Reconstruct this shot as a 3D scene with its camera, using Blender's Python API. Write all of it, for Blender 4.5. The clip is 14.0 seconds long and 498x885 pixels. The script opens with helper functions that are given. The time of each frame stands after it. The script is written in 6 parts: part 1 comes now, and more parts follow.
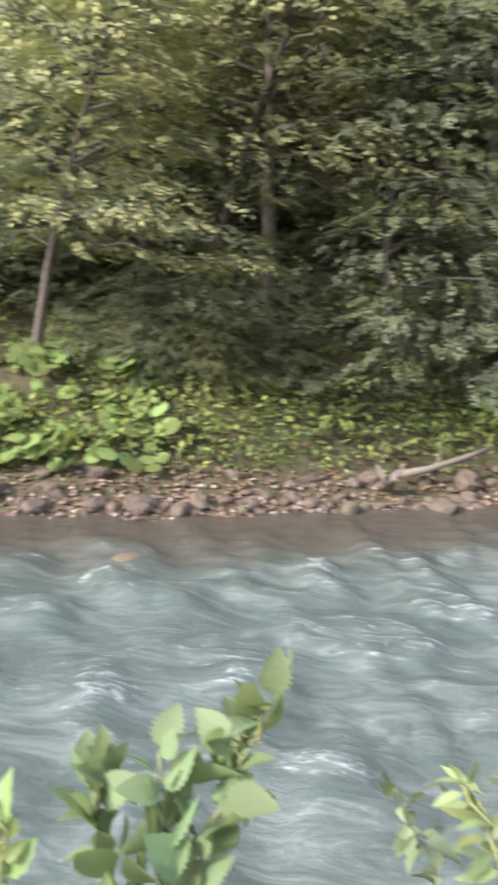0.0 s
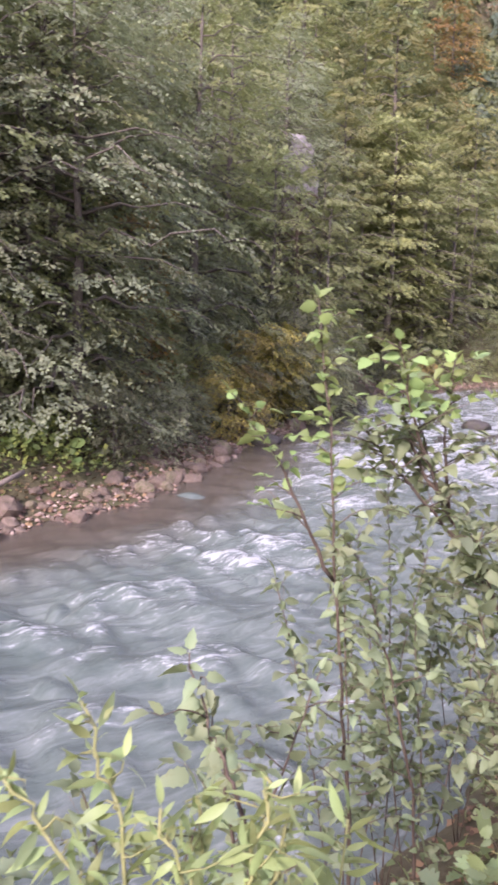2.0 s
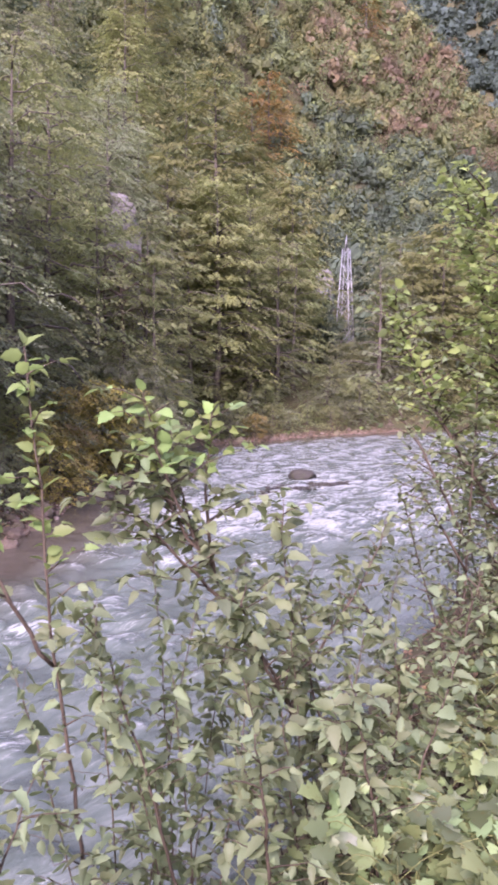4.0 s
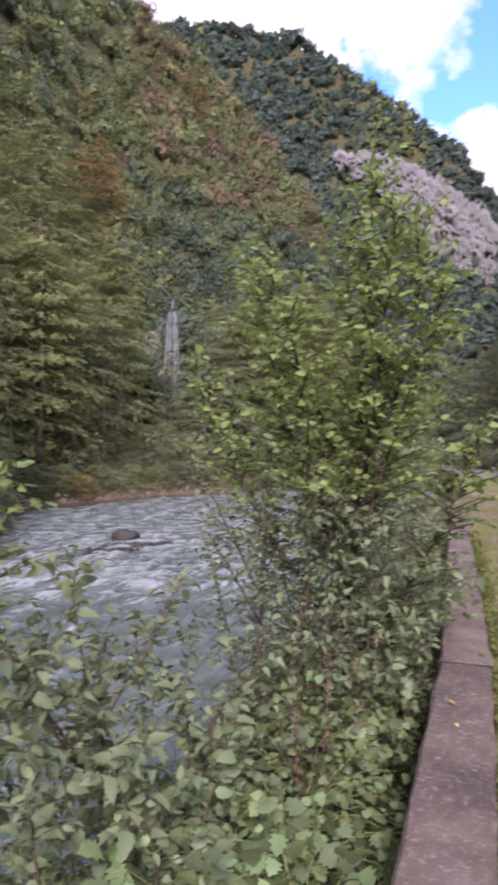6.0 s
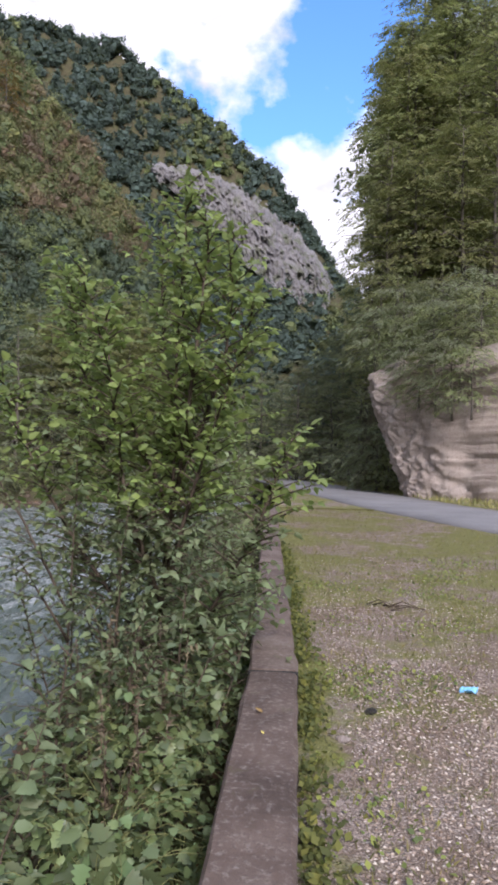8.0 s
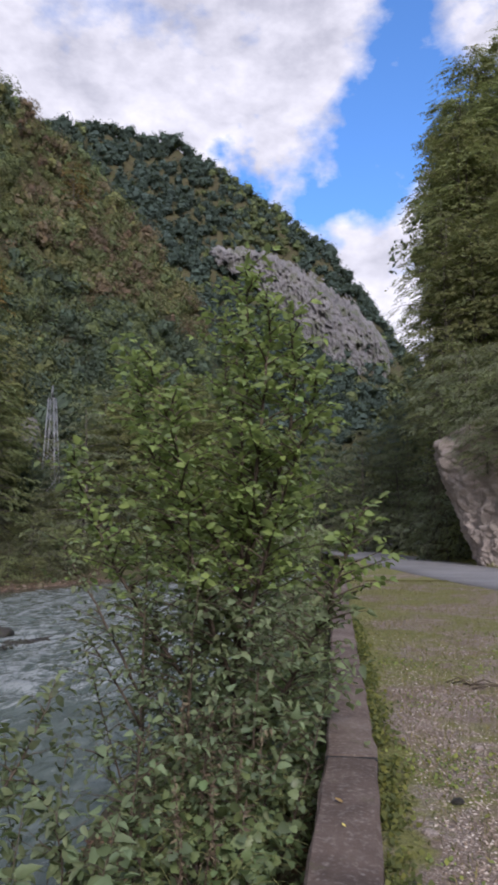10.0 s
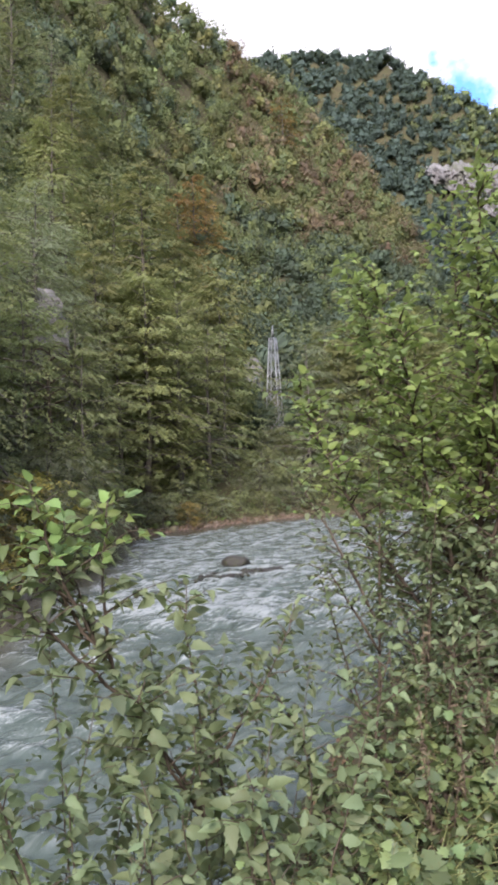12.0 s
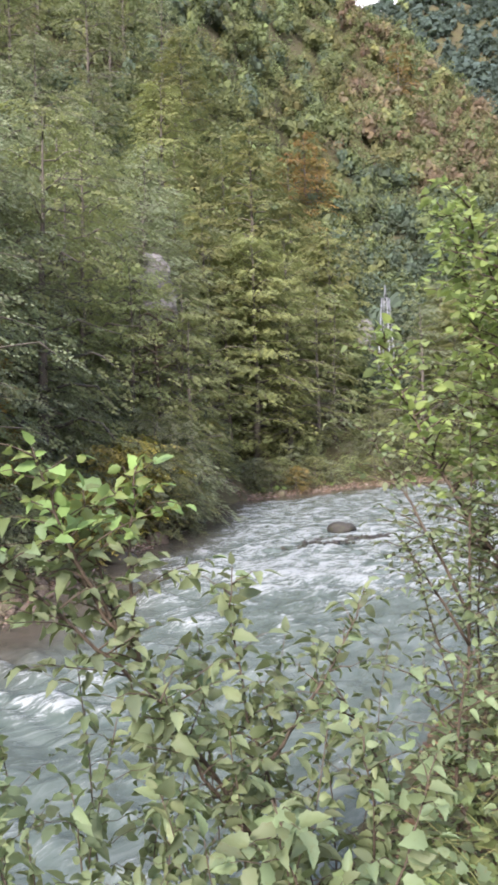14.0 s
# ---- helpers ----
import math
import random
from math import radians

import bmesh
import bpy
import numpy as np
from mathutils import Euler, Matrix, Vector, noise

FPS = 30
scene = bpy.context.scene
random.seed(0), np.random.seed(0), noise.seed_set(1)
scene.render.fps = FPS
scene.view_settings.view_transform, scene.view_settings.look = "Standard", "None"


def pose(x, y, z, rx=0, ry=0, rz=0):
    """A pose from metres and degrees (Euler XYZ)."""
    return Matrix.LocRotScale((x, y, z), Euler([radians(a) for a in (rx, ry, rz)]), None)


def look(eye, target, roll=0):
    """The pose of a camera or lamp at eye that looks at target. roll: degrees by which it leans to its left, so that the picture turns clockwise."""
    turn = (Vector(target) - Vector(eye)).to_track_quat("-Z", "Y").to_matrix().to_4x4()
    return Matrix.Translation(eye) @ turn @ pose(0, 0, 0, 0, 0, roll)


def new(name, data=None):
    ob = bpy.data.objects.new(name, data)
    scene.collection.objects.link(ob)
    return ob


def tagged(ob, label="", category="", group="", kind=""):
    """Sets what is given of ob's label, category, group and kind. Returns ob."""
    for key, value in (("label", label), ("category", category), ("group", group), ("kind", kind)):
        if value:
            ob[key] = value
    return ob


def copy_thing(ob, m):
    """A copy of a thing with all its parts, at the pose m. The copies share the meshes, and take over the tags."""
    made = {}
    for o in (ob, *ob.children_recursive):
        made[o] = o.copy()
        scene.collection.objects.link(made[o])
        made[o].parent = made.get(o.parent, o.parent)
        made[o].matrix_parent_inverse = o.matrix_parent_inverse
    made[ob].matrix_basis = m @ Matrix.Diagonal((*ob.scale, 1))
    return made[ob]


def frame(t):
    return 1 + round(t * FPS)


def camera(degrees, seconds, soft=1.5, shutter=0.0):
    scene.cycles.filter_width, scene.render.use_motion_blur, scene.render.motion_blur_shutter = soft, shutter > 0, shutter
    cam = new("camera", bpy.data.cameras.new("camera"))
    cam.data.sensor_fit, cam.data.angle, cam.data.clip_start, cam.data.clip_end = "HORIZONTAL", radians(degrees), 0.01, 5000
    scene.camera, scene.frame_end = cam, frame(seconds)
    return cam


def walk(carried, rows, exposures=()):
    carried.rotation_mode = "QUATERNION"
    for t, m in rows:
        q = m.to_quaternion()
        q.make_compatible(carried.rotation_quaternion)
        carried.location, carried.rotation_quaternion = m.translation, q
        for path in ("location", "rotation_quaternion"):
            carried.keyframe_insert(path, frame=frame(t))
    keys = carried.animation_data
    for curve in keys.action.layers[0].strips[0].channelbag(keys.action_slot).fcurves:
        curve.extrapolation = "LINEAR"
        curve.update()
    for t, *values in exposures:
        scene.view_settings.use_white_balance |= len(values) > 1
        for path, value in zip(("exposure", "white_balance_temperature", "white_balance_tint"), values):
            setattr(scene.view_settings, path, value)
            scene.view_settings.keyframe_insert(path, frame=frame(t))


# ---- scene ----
cam = camera(37.3, 14.0, soft=3.2, shutter=0.4)
PATH = [
    (0, (0.118, 0.161, 1.715), (-0.271, 2.077, 1.292), 2.1),
    (0.5, (0.14, 0.135, 1.655), (0.225, 2.091, 1.246), 2.9),
    (1, (0.093, 0.143, 1.652), (0.458, 2.074, 1.278), 2.4),
    (1.2, (0.09, 0.134, 1.654), (0.563, 2.045, 1.302), 2.7),
    (1.3, (0.092, 0.128, 1.659), (0.62, 2.025, 1.309), 2.4),
    (1.5, (0.104, 0.118, 1.672), (0.744, 1.982, 1.333), 2.4),
    (2, (0.168, 0.107, 1.678), (0.97, 1.912, 1.365), 1.6),
    (2.5, (0.353, 0.095, 1.69), (1.208, 1.883, 1.422), -0.2),
    (3, (0.501, 0.141, 1.69), (1.425, 1.901, 1.471), 0.3),
    (3.2, (0.556, 0.182, 1.686), (1.575, 1.89, 1.472), 1.1),
    (5.5, (0.881, -0.084, 1.649), (2.216, 1.407, 1.624), -0.5),
    (5.9, (0.789, -0.141, 1.655), (2.272, 1.201, 1.657), 0.7),
    (6, (0.784, -0.149, 1.664), (2.302, 1.154, 1.674), 0.9),
    (6.5, (0.825, -0.134, 1.659), (2.469, 1.005, 1.676), 1.6),
    (7, (0.845, -0.139, 1.658), (2.599, 0.821, 1.668), 2.0),
    (7.2, (0.836, -0.152, 1.66), (2.63, 0.733, 1.666), 2.2),
    (9.3, (0.831, -0.171, 1.705), (2.563, 0.817, 1.855), -0.3),
    (9.5, (0.826, -0.166, 1.706), (2.549, 0.833, 1.884), -0.4),
    (10, (0.814, -0.154, 1.711), (2.505, 0.887, 1.953), -0.4),
    (10.5, (0.808, -0.13, 1.704), (2.431, 1.013, 1.95), -0.2),
    (11, (0.8, -0.134, 1.689), (2.352, 1.107, 1.91), -0.1),
    (11.5, (0.809, -0.103, 1.671), (2.217, 1.31, 1.819), -0.5),
    (12, (0.907, 0.002, 1.656), (2.225, 1.505, 1.732), -1.4),
    (12.5, (1.004, 0.108, 1.647), (2.303, 1.629, 1.664), -1.6),
    (13, (1.157, 0.159, 1.624), (2.444, 1.689, 1.622), -1.7),
    (13.5, (1.334, 0.183, 1.659), (2.498, 1.81, 1.652), -1.6),
    (14, (1.562, 0.307, 1.638), (2.634, 1.996, 1.625), -1.3),
]
walk(cam, [(t, look(eye, target, roll)) for t, eye, target, roll in PATH],
     [(0, 2.22, 6550, 18), (0.8, 2.24, 6500, 27), (1.5, 2.2, 6450, 36), (3.2, 2.12, 6300, 52), (5.3, 1.92, 6250, 46), (6.0, 1.35, 6250, 35), (6.6, 1.05, 6200, 28), (7.2, 1.0, 6200, 24), (9.5, 0.68, 6150, 20), (10.2, 0.42, 6150, 20),
      (10.8, 0.35, 6100, 18), (11.3, 0.78, 6250, 17), (12.0, 1.5, 6400, 19), (12.6, 1.72, 6450, 19), (14.0, 2.02, 6520, 20)])


# ---- world, sun, exposure ----
def az_dir(az, el):
    a, e = radians(az), radians(el)
    return Vector((math.sin(a) * math.cos(e), math.cos(a) * math.cos(e), math.sin(e)))


SUN_AZ, SUN_EL = 232.0, 33.0
world = bpy.data.worlds.new("sky")
scene.world = world
world.use_nodes = True
wn, wl = world.node_tree.nodes, world.node_tree.links
wn.clear()
w_out = wn.new("ShaderNodeOutputWorld")
w_bg = wn.new("ShaderNodeBackground")
w_sky = wn.new("ShaderNodeTexSky")
w_sky.sky_type = "NISHITA"
w_sky.sun_disc = False
w_sky.sun_elevation, w_sky.sun_rotation = radians(SUN_EL), radians(SUN_AZ)
w_tc = wn.new("ShaderNodeTexCoord")


def w_math(op, a, b=None, c=None):
    n = wn.new("ShaderNodeMath")
    n.operation = op
    for i, v in enumerate((a, b, c)):
        if v is None:
            continue
        if isinstance(v, (int, float)):
            n.inputs[i].default_value = v
        else:
            wl.new(v, n.inputs[i])
    return n.outputs[0]


def w_noise(scale, detail, stretch=(1, 1, 1)):
    m = wn.new("ShaderNodeMapping")
    m.inputs["Scale"].default_value = stretch
    wl.new(w_tc.outputs["Generated"], m.inputs[0])
    n = wn.new("ShaderNodeTexNoise")
    n.inputs["Scale"].default_value, n.inputs["Detail"].default_value = scale, detail
    n.inputs["Roughness"].default_value = 0.58
    wl.new(m.outputs[0], n.inputs["Vector"])
    return n.outputs["Fac"]


# broken cloud: mostly white, with blue gaps over the valley's mouth
cloud_n = w_noise(6.5, 9, (1, 1, 1.7))
torn = wn.new("ShaderNodeTexNoise")
torn.inputs["Scale"].default_value, torn.inputs["Detail"].default_value = 11.0, 6
wl.new(w_tc.outputs["Generated"], torn.inputs["Vector"])
torn_add = wn.new("ShaderNodeVectorMath")
torn_add.operation = "MULTIPLY_ADD"
wl.new(torn.outputs["Color"], torn_add.inputs[0])
torn_add.inputs[1].default_value = (0.24, 0.24, 0.24)
torn_off = wn.new("ShaderNodeVectorMath")
torn_off.operation = "SUBTRACT"
wl.new(w_tc.outputs["Generated"], torn_off.inputs[0])
torn_off.inputs[1].default_value = (0.12, 0.12, 0.12)
wl.new(torn_off.outputs[0], torn_add.inputs[2])
gap = None
for az, el, size in ((65.5, 24.0, 0.085), (69.0, 27.5, 0.08), (72.5, 31.5, 0.09), (57.5, 26.5, 0.04), (118.0, 48.0, 0.35), (-70.0, 60.0, 0.3), (200.0, 62.0, 0.3)):
    d = wn.new("ShaderNodeVectorMath")
    d.operation = "DISTANCE"
    wl.new(torn_add.outputs[0], d.inputs[0])
    d.inputs[1].default_value = az_dir(az, el)
    g = w_math("SUBTRACT", 1.0, w_math("DIVIDE", d.outputs["Value"], size * 1.6))
    g = w_math("MAXIMUM", g, 0.0)
    gap = g if gap is None else w_math("MAXIMUM", gap, g)
cover = w_math("SUBTRACT", w_math("MULTIPLY_ADD", cloud_n, 1.9, -0.2), w_math("MULTIPLY", gap, 0.95))
ramp = wn.new("ShaderNodeValToRGB")
ramp.color_ramp.elements[0].position, ramp.color_ramp.elements[1].position = 0.16, 0.56
wl.new(cover, ramp.inputs[0])
shade = wn.new("ShaderNodeValToRGB")
shade.color_ramp.elements[0].position, shade.color_ramp.elements[0].color = 0.36, (0.31, 0.32, 0.36, 1)
shade.color_ramp.elements[1].position, shade.color_ramp.elements[1].color = 0.68, (0.72, 0.72, 0.735, 1)
wl.new(w_noise(6.0, 7, (1, 1, 1.8)), shade.inputs[0])
sky_gain = wn.new("ShaderNodeMix")
sky_gain.data_type, sky_gain.blend_type = "RGBA", "MULTIPLY"
sky_gain.inputs["Factor"].default_value = 1.0
wl.new(w_sky.outputs[0], sky_gain.inputs["A"])
sky_gain.inputs["B"].default_value = (0.074, 0.118, 0.162, 1)
w_mix = wn.new("ShaderNodeMix")
w_mix.data_type = "RGBA"
wl.new(ramp.outputs[0], w_mix.inputs["Factor"])
wl.new(sky_gain.outputs["Result"], w_mix.inputs["A"])
wl.new(shade.outputs[0], w_mix.inputs["B"])
wl.new(w_mix.outputs["Result"], w_bg.inputs["Color"])
w_bg.inputs["Strength"].default_value = 1.15
wl.new(w_bg.outputs[0], w_out.inputs[0])

sun = new("sun", bpy.data.lights.new("sun", "SUN"))
sun.data.energy, sun.data.angle, sun.data.color = 2.5, radians(14), (1.0, 0.96, 0.9)
sun.matrix_world = look(az_dir(SUN_AZ, SUN_EL) * 50, (0, 0, 0))


# ---- materials ----
class Nodes:
    def __init__(self, name):
        self.mat = bpy.data.materials.new(name)
        self.mat.use_nodes = True
        self.n, self.l = self.mat.node_tree.nodes, self.mat.node_tree.links
        self.bsdf = self.n["Principled BSDF"]
        self.out = self.n["Material Output"]

    def put(self, socket, value):
        if isinstance(value, bpy.types.NodeSocket):
            self.l.new(value, socket)
        else:
            socket.default_value = value

    def coord(self, scale=(1, 1, 1), turn=0.0, kind="Object"):
        tc = self.n.new("ShaderNodeTexCoord")
        m = self.n.new("ShaderNodeMapping")
        m.inputs["Scale"].default_value = scale
        m.inputs["Rotation"].default_value = (0, 0, turn)
        self.l.new(tc.outputs[kind], m.inputs[0])
        return m.outputs[0]

    def noise(self, scale, detail=4, vector=None, rough=0.55, distortion=0.0):
        t = self.n.new("ShaderNodeTexNoise")
        t.inputs["Scale"].default_value, t.inputs["Detail"].default_value = scale, detail
        t.inputs["Roughness"].default_value, t.inputs["Distortion"].default_value = rough, distortion
        self.l.new(self.coord() if vector is None else vector, t.inputs["Vector"])
        return t.outputs["Fac"]

    def voronoi(self, scale, vector=None, feature="F1", out="Distance"):
        t = self.n.new("ShaderNodeTexVoronoi")
        t.feature = feature
        t.inputs["Scale"].default_value = scale
        self.l.new(self.coord() if vector is None else vector, t.inputs["Vector"])
        return t.outputs[out]

    def ramp(self, fac, *stops):
        r = self.n.new("ShaderNodeValToRGB")
        els = r.color_ramp.elements
        while len(els) < len(stops):
            els.new(0.5)
        for e, (p, c) in zip(els, stops):
            e.position = p
            e.color = (*c, 1) if isinstance(c, tuple) else (c, c, c, 1)
        self.put(r.inputs[0], fac)
        return r.outputs[0]

    def mix(self, fac, a, b, blend="MIX"):
        m = self.n.new("ShaderNodeMix")
        m.data_type, m.blend_type = "RGBA", blend
        self.put(m.inputs["Factor"], fac)
        self.put(m.inputs["A"], (*a, 1) if isinstance(a, tuple) else a)
        self.put(m.inputs["B"], (*b, 1) if isinstance(b, tuple) else b)
        return m.outputs["Result"]

    def math(self, op, a, b=0.0, c=0.0):
        m = self.n.new("ShaderNodeMath")
        m.operation = op
        for s, v in zip(m.inputs, (a, b, c)):
            self.put(s, v)
        return m.outputs[0]

    def attribute(self, name):
        a = self.n.new("ShaderNodeAttribute")
        a.attribute_name = name
        return a.outputs["Fac"]

    def island(self):
        return self.n.new("ShaderNodeNewGeometry").outputs["Random Per Island"]

    def each(self):
        return self.n.new("ShaderNodeObjectInfo").outputs["Random"]

    def bump(self, height, strength=0.4, distance=0.02):
        b = self.n.new("ShaderNodeBump")
        b.inputs["Strength"].default_value, b.inputs["Distance"].default_value = strength, distance
        self.l.new(height, b.inputs["Height"])
        self.l.new(b.outputs[0], self.bsdf.inputs["Normal"])

    def base(self, color, rough=0.8, metal=0.0, spec=0.4):
        self.put(self.bsdf.inputs["Base Color"], (*color, 1) if isinstance(color, tuple) else color)
        self.put(self.bsdf.inputs["Roughness"], rough)
        self.bsdf.inputs["Metallic"].default_value = metal
        self.bsdf.inputs["Specular IOR Level"].default_value = spec
        return self.mat


def leaf_material(name, dark, mid, light, rough=0.5, through_light=0.3, tint=False, veins=0.0, spots=0.0, spec=0.35, spread_v=0.95):
    """Foliage: every leaf, and every plant, has its own shade."""
    k = Nodes(name)
    col = k.ramp(k.island(), (0.0, dark), (0.5, mid), (1.0, light))
    who = k.attribute("tint") if tint else k.each()
    hs = k.n.new("ShaderNodeHueSaturation")
    k.l.new(k.math("MULTIPLY_ADD", who, 0.045, 0.478), hs.inputs["Hue"])
    k.l.new(k.math("MULTIPLY_ADD", who, spread_v, 1.03 - spread_v / 2), hs.inputs["Value"])
    k.l.new(k.math("MULTIPLY_ADD", k.island(), 0.3, 0.8), hs.inputs["Saturation"])
    k.l.new(col, hs.inputs["Color"])
    col = hs.outputs[0]
    if spots:
        col = k.mix(k.math("MULTIPLY", k.ramp(k.noise(38, 3), (0.58, 0.0), (0.7, 1.0)), spots), col, (0.13, 0.08, 0.025))
    if veins:
        k.bump(k.noise(70, 3, k.coord((1, 2.5, 1))), veins, 0.003)
    k.base(col, rough, 0.0, spec)
    t = k.n.new("ShaderNodeBsdfTranslucent")
    bright = k.mix(0.5, col, (0.25, 0.31, 0.08))
    k.l.new(bright, t.inputs["Color"])
    m = k.n.new("ShaderNodeMixShader")
    m.inputs[0].default_value = through_light
    k.l.new(k.bsdf.outputs[0], m.inputs[1])
    k.l.new(t.outputs[0], m.inputs[2])
    k.l.new(m.outputs[0], k.out.inputs[0])
    return k.mat


def rock_material(name, a, b, c, scale=1.0, rough=0.85, moss=0.0, joints=1.0):
    k = Nodes(name)
    v = k.coord()
    big, fine = k.noise(0.7 * scale, 6, v, 0.65, 0.4), k.noise(9 * scale, 6, v, 0.7)
    col = k.ramp(big, (0.3, a), (0.5, b), (0.72, c))
    col = k.mix(k.math("MULTIPLY", fine, 0.65), col, k.ramp(fine, (0.35, (0.05, 0.045, 0.04)), (0.7, c)))
    streak = k.noise(1.4 * scale, 5, k.coord((3.2, 3.2, 0.35)), 0.6)
    col = k.mix(k.ramp(streak, (0.55, 0.0), (0.72, 0.6 * joints)), col, (0.07, 0.062, 0.055))
    who = k.each()
    col = k.mix(k.math("MULTIPLY", who, 0.4), col, tuple(0.6 * x for x in b))
    if moss:
        col = k.mix(k.math("MULTIPLY", k.ramp(k.noise(2.2 * scale, 5), (0.5, 0.0), (0.62, 1.0)), moss), col, (0.07, 0.09, 0.02))
    k.bump(k.math("ADD", k.math("MULTIPLY", big, 1.5), fine), 0.7, 0.12 / scale)
    return k.base(col, rough, 0, 0.3)


M = {}
M["dark"] = leaf_material("dark_foliage", (0.130, 0.148, 0.090), (0.195, 0.218, 0.135), (0.280, 0.300, 0.195), 0.75, 0.5, spec=0.10, spread_v=0.7)
M["grey"] = leaf_material("grey_green_foliage", (0.140, 0.160, 0.098), (0.200, 0.224, 0.138), (0.265, 0.288, 0.182), 0.8, 0.5, spec=0.06, spread_v=0.4)
M["green"] = leaf_material("green_foliage", (0.135, 0.152, 0.066), (0.205, 0.228, 0.100), (0.290, 0.310, 0.155), 0.75, 0.5, spec=0.10, spread_v=0.7)
M["yellow"] = leaf_material("yellowing_foliage", (0.130, 0.144, 0.056), (0.200, 0.212, 0.086), (0.285, 0.285, 0.122), 0.75, 0.45, spec=0.12, spread_v=0.8)
M["orange"] = leaf_material("autumn_foliage", (0.180, 0.105, 0.038), (0.310, 0.185, 0.062), (0.410, 0.270, 0.092), 0.7, 0.4, spec=0.12)
M["gold"] = leaf_material("golden_foliage", (0.13, 0.105, 0.025), (0.25, 0.195, 0.045), (0.37, 0.30, 0.085), 0.6)
M["pale"] = leaf_material("pale_foliage", (0.175, 0.178, 0.072), (0.275, 0.270, 0.122), (0.385, 0.365, 0.180), 0.7, spec=0.1, spread_v=0.3)
for key, rgb in (("dark", ((0.060, 0.084, 0.060), (0.080, 0.108, 0.076), (0.104, 0.134, 0.092))),
                 ("green", ((0.098, 0.118, 0.054), (0.130, 0.155, 0.070), (0.165, 0.190, 0.086))),
                 ("yellow", ((0.128, 0.134, 0.058), (0.164, 0.168, 0.072), (0.205, 0.203, 0.090))),
                 ("brown", ((0.135, 0.104, 0.070), (0.170, 0.130, 0.086), (0.210, 0.162, 0.104)))):
    M["far_" + key] = leaf_material("far_" + key + "_foliage", *rgb, rough=0.85, tint=True, through_light=0.2, spec=0.08, spread_v=0.55)
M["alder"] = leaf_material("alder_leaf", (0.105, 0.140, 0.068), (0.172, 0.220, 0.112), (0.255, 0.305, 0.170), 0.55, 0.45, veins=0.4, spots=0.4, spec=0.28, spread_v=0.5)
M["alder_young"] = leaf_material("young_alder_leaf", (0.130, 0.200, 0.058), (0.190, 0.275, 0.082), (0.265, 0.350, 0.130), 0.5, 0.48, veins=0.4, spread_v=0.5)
M["dry"] = leaf_material("dry_herb_leaf", (0.060, 0.045, 0.030), (0.105, 0.080, 0.054), (0.165, 0.130, 0.090), 0.85, 0.15, spec=0.1)
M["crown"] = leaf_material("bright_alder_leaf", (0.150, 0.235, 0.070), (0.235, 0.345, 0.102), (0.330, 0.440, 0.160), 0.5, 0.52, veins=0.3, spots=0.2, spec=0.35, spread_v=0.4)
M["willow"] = leaf_material("willow_leaf", (0.130, 0.185, 0.062), (0.195, 0.255, 0.090), (0.28, 0.335, 0.14), 0.5, 0.4, veins=0.2, spots=0.3, spread_v=0.5)
M["bramble"] = leaf_material("bramble_leaf", (0.082, 0.126, 0.050), (0.140, 0.198, 0.080), (0.225, 0.290, 0.130), 0.45, 0.34, veins=0.3, spots=0.45, spec=0.45, spread_v=0.5)
M["broad"] = leaf_material("broad_alder_leaf", (0.120, 0.185, 0.085), (0.170, 0.245, 0.115), (0.235, 0.310, 0.155), 0.55, 0.45, veins=0.6, spots=0.35, spec=0.3, spread_v=0.4)
M["butterbur"] = leaf_material("butterbur_leaf", (0.105, 0.165, 0.052), (0.165, 0.230, 0.070), (0.255, 0.310, 0.10), 0.65, 0.36, spots=0.4, spec=0.2)
M["herb"] = leaf_material("herb_leaf", (0.088, 0.118, 0.034), (0.165, 0.20, 0.056), (0.27, 0.28, 0.090), 0.7, 0.38, spec=0.15)
M["grass"] = leaf_material("grass_blade", (0.125, 0.125, 0.040), (0.205, 0.195, 0.068), (0.32, 0.28, 0.12), 0.6, 0.3)
M["litter"] = leaf_material("dead_leaf", (0.080, 0.046, 0.030), (0.15, 0.095, 0.055), (0.25, 0.175, 0.105), 0.85, 0.1, spec=0.1)


def bark_material(name, a, b):
    k = Nodes(name)
    n = k.noise(7, 6, k.coord((6, 6, 1.2)), 0.7)
    k.bump(n, 0.6, 0.02)
    return k.base(k.ramp(n, (0.3, a), (0.7, b)), 0.85, 0, 0.25)


M["bark"] = bark_material("grey_bark", (0.050, 0.042, 0.034), (0.17, 0.15, 0.125))
M["twig"] = bark_material("brown_twig_bark", (0.040, 0.030, 0.022), (0.12, 0.092, 0.065))
M["driftwood"] = bark_material("bleached_wood", (0.13, 0.105, 0.08), (0.25, 0.215, 0.175))
M["dry_stalk"] = bark_material("dry_brown_stalk", (0.055, 0.038, 0.026), (0.12, 0.085, 0.060))
M["stalk"] = bark_material("green_stalk", (0.13, 0.15, 0.05), (0.24, 0.24, 0.10))
M["limestone"] = rock_material("grey_limestone", (0.085, 0.082, 0.084), (0.205, 0.196, 0.196), (0.40, 0.38, 0.375), 0.075, moss=0.5)
M["road_rock"] = rock_material("pinkish_limestone", (0.34, 0.27, 0.23), (0.50, 0.415, 0.36), (0.68, 0.59, 0.52), 1.6)
M["outcrop"] = rock_material("pale_outcrop", (0.10, 0.097, 0.092), (0.19, 0.183, 0.173), (0.33, 0.315, 0.30), 1.6)
